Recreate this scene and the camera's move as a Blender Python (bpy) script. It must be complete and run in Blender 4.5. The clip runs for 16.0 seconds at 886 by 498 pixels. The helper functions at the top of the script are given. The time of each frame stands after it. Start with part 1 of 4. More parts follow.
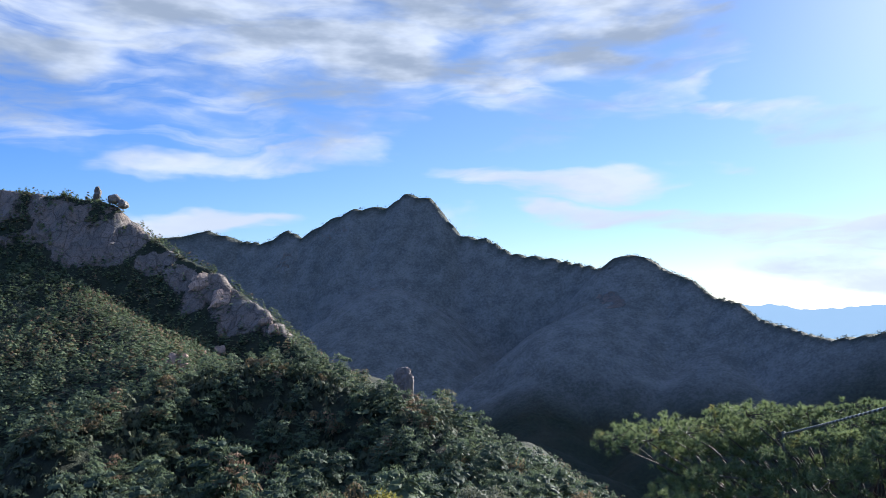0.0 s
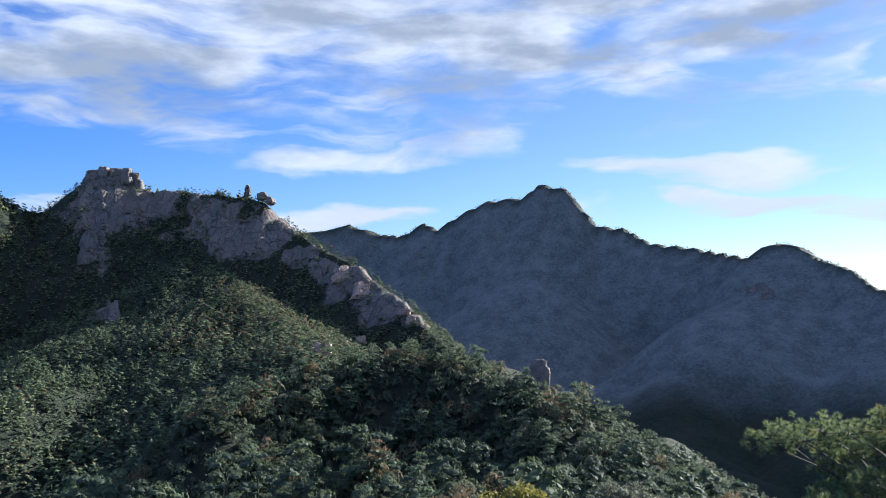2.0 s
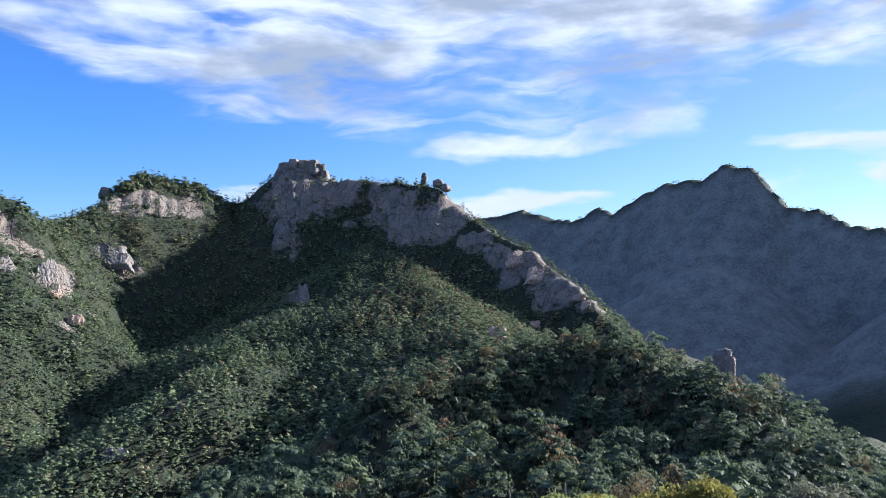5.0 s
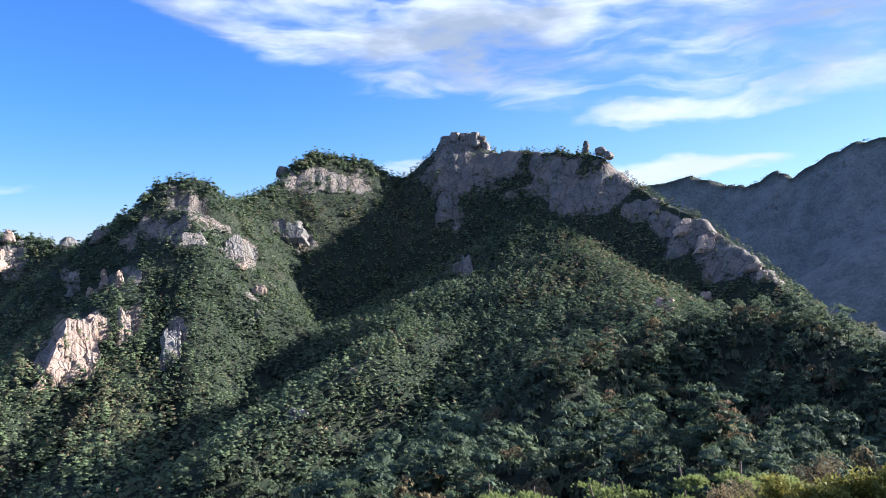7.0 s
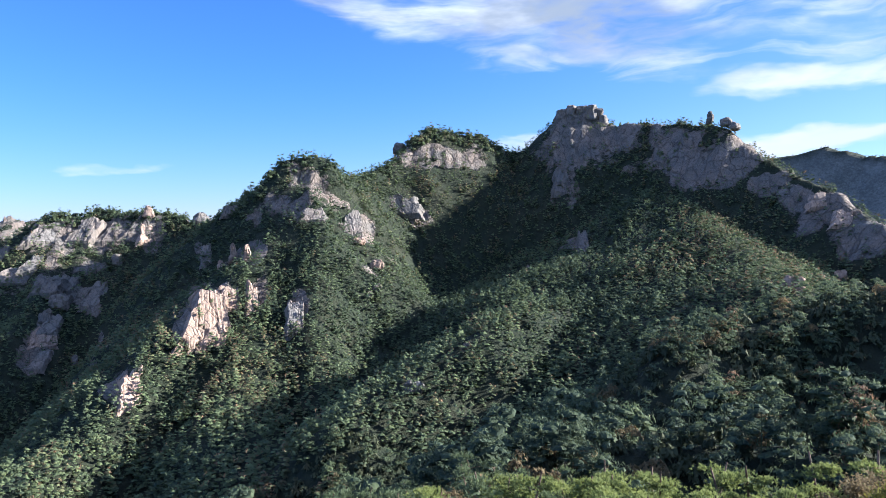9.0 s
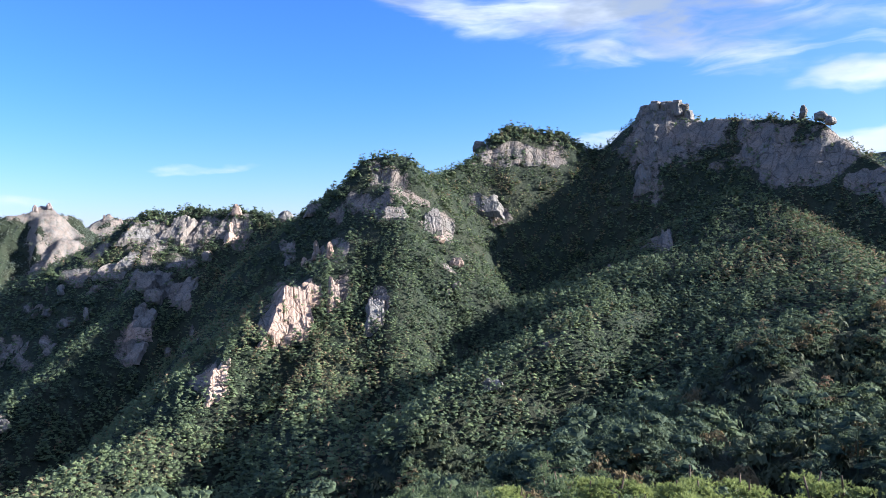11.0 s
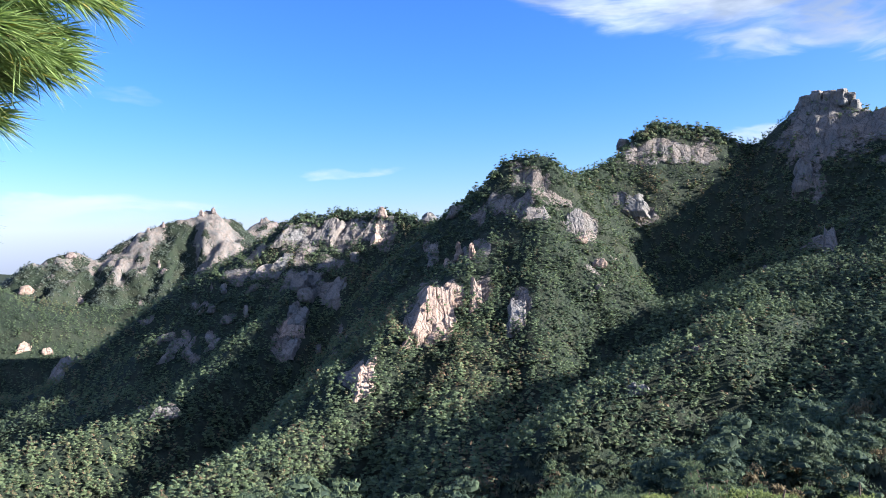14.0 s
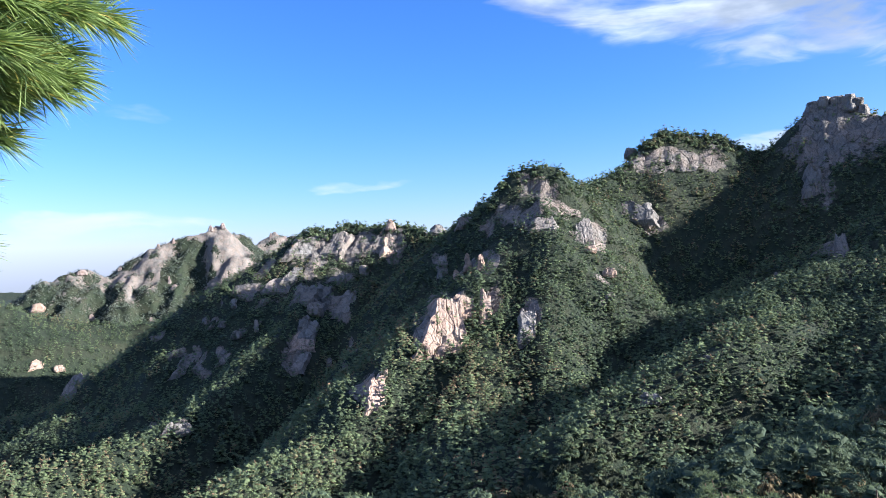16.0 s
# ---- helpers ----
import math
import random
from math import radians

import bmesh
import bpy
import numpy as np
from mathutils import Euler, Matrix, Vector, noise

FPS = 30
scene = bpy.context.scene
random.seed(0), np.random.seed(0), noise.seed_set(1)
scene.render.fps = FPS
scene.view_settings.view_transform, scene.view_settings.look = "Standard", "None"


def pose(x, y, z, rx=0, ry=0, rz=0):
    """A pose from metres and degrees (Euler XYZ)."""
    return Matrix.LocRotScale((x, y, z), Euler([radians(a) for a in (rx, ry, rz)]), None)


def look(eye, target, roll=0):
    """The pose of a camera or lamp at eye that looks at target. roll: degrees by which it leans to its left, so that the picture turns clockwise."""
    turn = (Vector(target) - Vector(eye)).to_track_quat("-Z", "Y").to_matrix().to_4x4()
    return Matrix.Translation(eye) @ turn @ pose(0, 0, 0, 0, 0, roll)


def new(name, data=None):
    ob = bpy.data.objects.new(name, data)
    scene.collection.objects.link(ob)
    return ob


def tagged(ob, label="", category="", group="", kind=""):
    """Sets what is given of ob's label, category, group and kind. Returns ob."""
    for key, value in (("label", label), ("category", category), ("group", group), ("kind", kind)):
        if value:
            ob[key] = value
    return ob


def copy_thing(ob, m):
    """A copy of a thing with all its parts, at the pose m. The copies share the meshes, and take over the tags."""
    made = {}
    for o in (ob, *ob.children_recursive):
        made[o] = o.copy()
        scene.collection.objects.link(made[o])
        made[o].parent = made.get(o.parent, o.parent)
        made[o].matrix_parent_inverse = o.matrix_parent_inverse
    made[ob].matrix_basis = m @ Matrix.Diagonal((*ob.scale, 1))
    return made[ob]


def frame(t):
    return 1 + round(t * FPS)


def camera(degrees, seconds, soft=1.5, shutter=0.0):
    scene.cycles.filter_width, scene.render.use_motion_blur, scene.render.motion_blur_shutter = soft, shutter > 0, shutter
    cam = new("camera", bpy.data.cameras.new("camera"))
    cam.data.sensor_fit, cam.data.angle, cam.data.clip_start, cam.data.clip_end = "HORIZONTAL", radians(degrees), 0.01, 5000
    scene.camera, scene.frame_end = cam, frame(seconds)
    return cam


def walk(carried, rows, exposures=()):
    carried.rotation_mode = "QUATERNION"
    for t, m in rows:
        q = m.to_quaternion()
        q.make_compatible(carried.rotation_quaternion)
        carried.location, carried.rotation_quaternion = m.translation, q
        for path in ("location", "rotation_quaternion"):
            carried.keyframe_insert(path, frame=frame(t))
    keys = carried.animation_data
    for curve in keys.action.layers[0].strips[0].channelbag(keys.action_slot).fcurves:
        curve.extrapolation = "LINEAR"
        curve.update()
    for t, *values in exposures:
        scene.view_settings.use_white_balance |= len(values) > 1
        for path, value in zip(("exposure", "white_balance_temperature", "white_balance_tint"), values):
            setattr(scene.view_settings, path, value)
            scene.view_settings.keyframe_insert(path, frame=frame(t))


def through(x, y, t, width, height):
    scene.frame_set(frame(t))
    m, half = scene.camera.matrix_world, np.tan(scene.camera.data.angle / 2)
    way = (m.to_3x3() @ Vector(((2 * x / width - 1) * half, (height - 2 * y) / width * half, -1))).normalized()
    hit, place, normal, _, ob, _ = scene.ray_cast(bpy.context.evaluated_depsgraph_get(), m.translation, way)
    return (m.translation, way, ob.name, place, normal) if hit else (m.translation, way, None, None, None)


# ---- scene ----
EXPOSURES = [(0.0, 1.72, 5800, 10), (4.0, 1.88, 5800, 10), (9.0, 2.08, 5800, 10), (16.0, 2.06, 5800, 10)]
SKY_STRENGTH, SUN_STRENGTH = 0.06, 5.0
cam = camera(59.78, 16.0, 0.55)
walk(cam, [
    (0.0, pose(0.000, 0.000, 0, 94.70, -0.00, -0.00)),
    (0.5, pose(-0.011, 0.000, 0, 94.79, 0.28, 4.78)),
    (1.0, pose(-0.022, 0.000, 0, 94.74, 0.25, 7.90)),
    (1.5, pose(-0.034, 0.000, 0, 94.48, 0.06, 9.26)),
    (2.0, pose(-0.045, 0.000, 0, 94.07, -0.14, 9.99)),
    (2.5, pose(-0.056, 0.000, 0, 93.62, -0.26, 10.74)),
    (3.0, pose(-0.068, 0.000, 0, 93.21, -0.36, 12.12)),
    (3.5, pose(-0.079, 0.000, 0, 93.01, -0.52, 14.38)),
    (4.0, pose(-0.090, 0.000, 0, 93.01, -0.66, 17.03)),
    (6.5, pose(-0.123, -0.025, 0, 91.51, -0.16, 31.92)),
    (7.0, pose(-0.130, -0.030, 0, 90.63, -0.11, 34.84)),
    (7.5, pose(-0.140, -0.037, 0, 89.78, -0.13, 37.63)),
    (8.0, pose(-0.150, -0.045, 0, 89.17, -0.19, 39.91)),
    (8.5, pose(-0.160, -0.052, 0, 88.87, -0.24, 41.79)),
    (9.0, pose(-0.170, -0.060, 0, 88.77, -0.29, 43.34)),
    (11.5, pose(-0.227, -0.103, 0, 88.56, -0.36, 50.87)),
    (12.0, pose(-0.239, -0.111, 0, 88.50, -0.27, 52.65)),
    (12.5, pose(-0.250, -0.120, 0, 88.43, -0.18, 54.61)),
    (13.0, pose(-0.255, -0.133, 0, 88.45, -0.08, 56.66)),
    (13.5, pose(-0.260, -0.145, 0, 88.50, -0.03, 58.42)),
    (14.0, pose(-0.265, -0.158, 0, 88.62, -0.03, 59.71)),
    (14.5, pose(-0.270, -0.170, 0, 88.81, 0.04, 60.57)),
    (15.0, pose(-0.267, -0.168, 0, 89.05, 0.21, 60.86)),
    (15.5, pose(-0.264, -0.159, 0, 89.32, 0.50, 60.70)),
    (16.0, pose(-0.260, -0.150, 0, 89.51, 0.85, 60.36)),
], EXPOSURES)


# ---- sky and sun ----
SUN_BEARING, SUN_HEIGHT = -39.0, 21.0        # degrees left of north (+y), degrees up


def vector(bearing, height):
    b, h = radians(bearing), radians(height)
    return Vector((-math.sin(b) * math.cos(h), math.cos(b) * math.cos(h), math.sin(h)))


def put(tree, kind, **values):
    """A node; values name its inputs (by name or in_0, in_1 ...) or its settings."""
    node = tree.nodes.new(kind)
    for key, value in values.items():
        if key.startswith("in_"):
            target = node.inputs[int(key[3:])]
        elif key in [s.name for s in node.inputs]:
            target = node.inputs[key]
        else:
            setattr(node, key, value)
            continue
        if isinstance(value, bpy.types.NodeSocket):
            tree.links.new(value, target)
        else:
            target.default_value = value
    return node


def maths(tree, op, a, b=0.0, c=0.0):
    return put(tree, "ShaderNodeMath", operation=op, in_0=a, in_1=b, in_2=c).outputs[0]


def ramp(tree, value, low, high, to_low=0.0, to_high=1.0):
    return put(tree, "ShaderNodeMapRange", interpolation_type="SMOOTHSTEP", in_0=value, in_1=low, in_2=high, in_3=to_low, in_4=to_high).outputs[0]


def blend(tree, factor, a, b, how="MIX"):
    return put(tree, "ShaderNodeMix", data_type="RGBA", blend_type=how, in_0=factor, in_6=a, in_7=b).outputs[2]


def noise_at(t, where, scale, detail=6.0, rough=0.6, out="Fac", **more):
    return put(t, "ShaderNodeTexNoise", Vector=where, Scale=scale, Detail=detail, Roughness=rough, **more).outputs[out]


# cirrus and cloud banks: bearing, height, half width, half height (degrees), lean, density
CLOUDS = (
    (27, 22.5, 30, 6.0, -0.02, 1.0), (48, 18.5, 13, 4.6, -0.25, 0.9), (32, 17.0, 14, 4.4, 0.2, 0.9),
    (8, 21.5, 22, 7.0, 0.1, 1.0), (-10, 20.0, 13, 5.0, 0.2, 0.95), (-18, 17.5, 5, 2.0, 0.3, 0.8), (14, 11.2, 11, 1.3, 0.1, 0.85), (20, 14.0, 15, 3.2, 0.05, 0.62), (4, 13.5, 8, 1.6, 0.2, 0.5),
    (27.5, 11.6, 4.6, 1.5, 0.1, 0.5), (-8, 9.9, 9.5, 1.7, -0.05, 0.95), (-16, 6.6, 10, 1.2, -0.10, 0.95), (-25, 5.2, 10, 1.6, -0.12, 0.95), (1, 7.0, 6, 0.9, 0.0, 0.6),
    (19, 6.6, 9.5, 1.3, 0.0, 1.0), (-25, 13.2, 9, 1.3, -0.2, 0.75), (-19, 10.5, 5, 0.8, -0.1, 0.5), (-31, 3.2, 10, 2.0, 0.0, 0.85),
    (2, 17.0, 24, 5.5, 0.05, 0.5), (38, 6.0, 4, 1.2, 0.0, 0.9), (86, 1.2, 11, 1.3, 0.0, 0.62), (85, 9.0, 4.5, 0.8, 0.0, 0.5), (66, 4.6, 5.0, 0.45, 0.0, 0.5),
)


def sky():
    world = bpy.data.worlds.new("sky")
    scene.world, world.use_nodes = world, True
    t = world.node_tree
    t.nodes.clear()
    air = put(t, "ShaderNodeTexSky", sky_type="NISHITA", sun_disc=False, sun_elevation=radians(SUN_HEIGHT), sun_rotation=radians(-SUN_BEARING), altitude=700.0, air_density=1.0, dust_density=0.1, ozone_density=4.0).outputs[0]
    way = put(t, "ShaderNodeTexCoord").outputs["Generated"]
    xyz = put(t, "ShaderNodeSeparateXYZ", in_0=way).outputs
    bearing = maths(t, "DEGREES", maths(t, "ARCTAN2", maths(t, "MULTIPLY", xyz[0], -1.0), xyz[1]))
    height = maths(t, "DEGREES", maths(t, "ARCSINE", xyz[2]))
    # deep blue away from the sun, paler towards it and along the horizon
    deep = maths(t, "MULTIPLY", ramp(t, height, -2.0, 12.0), ramp(t, bearing, -10.0, 56.0, 0.08, 1.0))
    low = blend(t, ramp(t, bearing, 30.0, 75.0), (0.77, 0.70, 0.72, 1), (0.56, 0.61, 0.98, 1))
    # above the view the blue is boosted, as added fill for shaded slopes
    tint = blend(t, ramp(t, height, 22.0, 55.0), blend(t, deep, low, (0.43, 0.64, 0.98, 1)), (0.85, 1.45, 2.2, 1))
    air = blend(t, 1.0, air, tint, "MULTIPLY")
    # the pale bright sky round the sun
    towards = put(t, "ShaderNodeVectorMath", operation="DOT_PRODUCT", in_0=way, in_1=vector(SUN_BEARING, SUN_HEIGHT)).outputs["Value"]
    near_sun = maths(t, "POWER", maths(t, "MAXIMUM", towards, 0.0), 45.0)
    air = blend(t, maths(t, "MULTIPLY", near_sun, 0.45), air, (6.5, 6.7, 7.0, 1))
    flat = put(t, "ShaderNodeCombineXYZ", in_0=maths(t, "MULTIPLY", bearing, 0.11), in_1=maths(t, "MULTIPLY", height, 0.34)).outputs[0]
    drift = put(t, "ShaderNodeTexNoise", Vector=flat, Scale=0.8, Detail=4.0, Roughness=0.5).outputs["Color"]
    drift = put(t, "ShaderNodeSeparateXYZ", in_0=drift).outputs
    b = maths(t, "MULTIPLY_ADD", maths(t, "SUBTRACT", drift[0], 0.5), 13.0, bearing)
    h = maths(t, "MULTIPLY_ADD", maths(t, "SUBTRACT", drift[1], 0.5), 4.5, height)
    total = 0.0
    for cb, ch, rb, rh, lean, dense in CLOUDS:
        u = maths(t, "MULTIPLY", maths(t, "SUBTRACT", b, cb), 1.0 / rb)
        v = maths(t, "MULTIPLY", maths(t, "SUBTRACT", maths(t, "MULTIPLY_ADD", maths(t, "SUBTRACT", b, cb), lean, h), ch), 1.0 / rh)
        r = maths(t, "ADD", maths(t, "MULTIPLY", u, u), maths(t, "MULTIPLY", v, v))
        total = maths(t, "MAXIMUM", total, ramp(t, r, 0.05, 1.5, dense, 0.0))
    # fine streaks drawn out along the wind, and a lumpy body
    streak = put(t, "ShaderNodeCombineXYZ", in_0=maths(t, "MULTIPLY", b, 0.085), in_1=maths(t, "MULTIPLY_ADD", b, 0.02, maths(t, "MULTIPLY", h, 0.42))).outputs[0]
    wisp = put(t, "ShaderNodeTexNoise", Vector=streak, Scale=1.0, Detail=8.0, Roughness=0.52, Distortion=0.9).outputs["Fac"]
    lump = put(t, "ShaderNodeTexNoise", Vector=flat, Scale=1.3, Detail=6.0, Roughness=0.48).outputs["Fac"]
    # the same broken cloud goes on overhead and behind, unseen, added to brighten the shade
    total = maths(t, "MAXIMUM", total, ramp(t, height, 24.0, 40.0, 0.0, 0.75))
    body = maths(t, "ADD", maths(t, "MULTIPLY", maths(t, "SUBTRACT", wisp, 0.5), 1.7), maths(t, "MULTIPLY", maths(t, "SUBTRACT", lump, 0.5), 1.3))
    cover = maths(t, "MULTIPLY", ramp(t, maths(t, "ADD", total, body), 0.25, 1.15), ramp(t, total, 0.0, 0.3))
    grey = noise_at(t, flat, 0.7, 5.0, 0.55)
    glow = maths(t, "SUBTRACT", 4.6, maths(t, "MULTIPLY", ramp(t, grey, 0.62, 0.38), maths(t, "ADD", 0.5, ramp(t, height, 9.0, 15.0, 0.0, 1.7))))
    white = put(t, "ShaderNodeCombineColor", in_0=maths(t, "MULTIPLY_ADD", glow, 1.0, -0.42), in_1=maths(t, "MULTIPLY_ADD", glow, 0.97, -0.03), in_2=maths(t, "MULTIPLY_ADD", glow, 0.93, 0.62)).outputs[0]
    colour = blend(t, cover, air, white)
    put(t, "ShaderNodeOutputWorld", Surface=put(t, "ShaderNodeBackground", Color=colour, Strength=SKY_STRENGTH).outputs[0])


sky()
sun = new("sun", bpy.data.lights.new("sun", "SUN"))
sun.data.energy, sun.data.angle, sun.data.color = SUN_STRENGTH, radians(0.6), (1.0, 0.92, 0.80)
sun.matrix_world = look(vector(SUN_BEARING, SUN_HEIGHT) * 1000, (0, 0, 0))
tagged(sun, "low morning sun in a clear sky", "sun", kind="structure")


# ---- materials ----
def material(name):
    m = bpy.data.materials.new(name)
    m.use_nodes = True
    m.node_tree.nodes.clear()
    return m, m.node_tree


def granite_colour(t, where, pink, grey, dark):
    """Jointed granite: broad tone, grain, upright water stains and dark joints. Also gives the relief."""
    broad = noise_at(t, where, 0.07, 5.0)
    base = blend(t, ramp(t, broad, 0.35, 0.65), pink, grey)
    grain = noise_at(t, where, 1.3, 8.0, 0.7)
    base = blend(t, ramp(t, grain, 0.35, 0.8, 0.0, 0.45), base, dark)
    stretched = put(t, "ShaderNodeMapping", Vector=where, Scale=(1.0, 1.0, 0.07)).outputs[0]
    stain = noise_at(t, stretched, 1.0, 6.0, 0.65)
    base = blend(t, ramp(t, stain, 0.50, 0.64, 0.0, 0.6), base, dark)
    cells = put(t, "ShaderNodeMapping", Vector=where, Scale=(0.13, 0.13, 0.028), Rotation=(0.25, 0.5, 0.4)).outputs[0]
    bent = put(t, "ShaderNodeVectorMath", operation="ADD", in_0=cells, in_1=put(t, "ShaderNodeVectorMath", operation="SCALE", in_0=noise_at(t, where, 0.12, 4.0, out="Color"), Scale=0.7).outputs[0]).outputs[0]
    joint = put(t, "ShaderNodeTexVoronoi", feature="DISTANCE_TO_EDGE", Vector=bent, Scale=1.0).outputs["Distance"]
    fine = put(t, "ShaderNodeTexVoronoi", feature="DISTANCE_TO_EDGE", Vector=bent, Scale=2.7).outputs["Distance"]
    crack = maths(t, "MAXIMUM", ramp(t, joint, 0.0, 0.06, 1.0, 0.0), ramp(t, fine, 0.0, 0.05, 0.4, 0.0))
    facet = put(t, "ShaderNodeTexVoronoi", Vector=bent, Scale=1.0).outputs["Color"]
    slab = put(t, "ShaderNodeSeparateXYZ", in_0=facet).outputs[0]
    base = blend(t, maths(t, "MULTIPLY", slab, 0.26), base, dark)
    base = blend(t, maths(t, "MULTIPLY", crack, 0.4), base, dark)
    relief = maths(t, "ADD", maths(t, "MULTIPLY", grain, 0.5), maths(t, "ADD", maths(t, "MULTIPLY", crack, -1.1), maths(t, "ADD", stain, maths(t, "MULTIPLY", slab, 0.8))))
    return base, relief


def granite(name, pink=(0.245, 0.20, 0.172, 1), grey=(0.19, 0.176, 0.166, 1), dark=(0.07, 0.068, 0.065, 1)):
    m, t = material(name)
    where = put(t, "ShaderNodeNewGeometry").outputs["Position"]
    base, relief = granite_colour(t, where, pink, grey, dark)
    tone = maths(t, "MULTIPLY_ADD", put(t, "ShaderNodeObjectInfo").outputs["Random"], 0.35, 0.82)
    base = blend(t, 1.0, base, put(t, "ShaderNodeCombineColor", in_0=tone, in_1=tone, in_2=tone).outputs[0], "MULTIPLY")
    bump = put(t, "ShaderNodeBump", Strength=0.8, Distance=0.5, Height=relief).outputs[0]
    shader = put(t, "ShaderNodeBsdfPrincipled", Roughness=0.85, Normal=bump)
    t.links.new(base, shader.inputs["Base Color"])
    shader.inputs["Specular IOR Level"].default_value = 0.25
    put(t, "ShaderNodeOutputMaterial", Surface=shader.outputs[0])
    return m


def terrain_material():
    """Forest floor and scrub, paler where haze is put into the colour, with bare granite where the mask says so."""
    m, t = material("mountain_ground")
    where = put(t, "ShaderNodeNewGeometry").outputs["Position"]
    rock = put(t, "ShaderNodeAttribute", attribute_name="bare_rock").outputs["Fac"]
    rocks, relief = granite_colour(t, where, (0.27, 0.215, 0.182, 1), (0.20, 0.183, 0.17, 1), (0.07, 0.065, 0.06, 1))
    scrub = noise_at(t, where, 0.35, 8.0, 0.7)
    broad = noise_at(t, where, 0.03, 5.0)
    floor = blend(t, ramp(t, scrub, 0.35, 0.7), (0.013, 0.020, 0.013, 1), (0.028, 0.038, 0.021, 1))
    floor = blend(t, ramp(t, broad, 0.4, 0.7, 0.0, 0.5), floor, (0.038, 0.036, 0.022, 1))
    # haze over the far ridge, put into the ground's colour as pale grey
    hazed = put(t, "ShaderNodeAttribute", attribute_name="haze_tone").outputs["Fac"]
    floor = blend(t, hazed, floor, blend(t, ramp(t, maths(t, "ADD", scrub, maths(t, "MULTIPLY", noise_at(t, where, 0.05, 8.0, 0.7), 1.0)), 0.75, 1.25), (0.08, 0.09, 0.085, 1), (0.17, 0.175, 0.17, 1)))
    edge = ramp(t, maths(t, "ADD", rock, maths(t, "MULTIPLY", maths(t, "SUBTRACT", noise_at(t, where, 0.16, 7.0, 0.7), 0.5), 1.3)), 0.42, 0.58)
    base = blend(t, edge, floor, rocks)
    height = maths(t, "ADD", maths(t, "MULTIPLY", relief, edge), maths(t, "MULTIPLY", scrub, 1.2))
    bump = put(t, "ShaderNodeBump", Strength=0.9, Distance=1.2, Height=height).outputs[0]
    shader = put(t, "ShaderNodeBsdfPrincipled", Roughness=0.9, Normal=bump)
    t.links.new(base, shader.inputs["Base Color"])
    shader.inputs["Specular IOR Level"].default_value = 0.2
    put(t, "ShaderNodeOutputMaterial", Surface=shader.outputs[0])
    return m


def foliage(name, dark, light, rare=None, through=0.42, gloss=0.12):
    """Leaves or needles: tone by tree and by clump, light passing through them."""
    m, t = material(name)
    tone = put(t, "ShaderNodeAttribute", attribute_name="tone").outputs["Fac"]
    clump = put(t, "ShaderNodeNewGeometry").outputs["Random Per Island"]
    one = put(t, "ShaderNodeObjectInfo").outputs["Random"]
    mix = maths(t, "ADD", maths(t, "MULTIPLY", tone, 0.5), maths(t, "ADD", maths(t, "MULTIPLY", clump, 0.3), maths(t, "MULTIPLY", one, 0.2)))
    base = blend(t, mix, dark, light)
    if rare:
        base = blend(t, ramp(t, tone, 0.86, 0.93), base, rare)
    shader = put(t, "ShaderNodeBsdfPrincipled", Roughness=0.7)
    shader.inputs["Specular IOR Level"].default_value = gloss
    t.links.new(base, shader.inputs["Base Color"])
    glow = put(t, "ShaderNodeBsdfTranslucent", Color=base).outputs[0]
    put(t, "ShaderNodeOutputMaterial", Surface=put(t, "ShaderNodeMixShader", in_0=through, in_1=shader.outputs[0], in_2=glow).outputs[0])
    return m


def plain(name, dark, light, scale, rough=0.8, metal=0.0, stretch=(1, 1, 1), depth=0.01):
    m, t = material(name)
    where = put(t, "ShaderNodeMapping", Vector=put(t, "ShaderNodeTexCoord").outputs["Object"], Scale=stretch).outputs[0]
    grain = noise_at(t, where, scale, 7.0, 0.65)
    shader = put(t, "ShaderNodeBsdfPrincipled", Roughness=rough, Metallic=metal, Normal=put(t, "ShaderNodeBump", Strength=0.7, Distance=depth, Height=grain).outputs[0])
    t.links.new(blend(t, ramp(t, grain, 0.3, 0.7), dark, light), shader.inputs["Base Color"])
    put(t, "ShaderNodeOutputMaterial", Surface=shader.outputs[0])
    return m


GROUND = terrain_material()
ROCK = granite("granite")
ROCK_FAR = granite("far_pink_granite", (0.31, 0.225, 0.195, 1), (0.25, 0.205, 0.19, 1), (0.09, 0.08, 0.075, 1))
ROCK_PALE = granite("pale_pink_granite", (0.42, 0.29, 0.22, 1), (0.37, 0.275, 0.22, 1), (0.12, 0.09, 0.075, 1))
PINE = foliage("pine_needles", (0.030, 0.050, 0.044, 1), (0.20, 0.245, 0.115, 1), (0.21, 0.14, 0.09, 1), 0.36, 0.10)
UNDER = foliage("undergrowth_leaves", (0.035, 0.048, 0.032, 1), (0.12, 0.13, 0.07, 1), (0.17, 0.11, 0.07, 1), 0.25)
# far growth: paler, greyer copies of the pine colour with haze mixed in
HAZY_PINE = foliage("hazed_far_pines", (0.08, 0.095, 0.085, 1), (0.13, 0.145, 0.125, 1))
HAZY_SCRUB = foliage("hazed_far_scrub", (0.10, 0.12, 0.10, 1), (0.17, 0.19, 0.15, 1))
BROAD = foliage("autumn_leaves", (0.08, 0.062, 0.036, 1), (0.26, 0.20, 0.11, 1))
YELLOW = foliage("yellow_leaves", (0.09, 0.10, 0.03, 1), (0.27, 0.235, 0.05, 1))
SAGE = foliage("silvery_leaves", (0.075, 0.085, 0.055, 1), (0.24, 0.24, 0.16, 1), None, 0.3, 0.2)
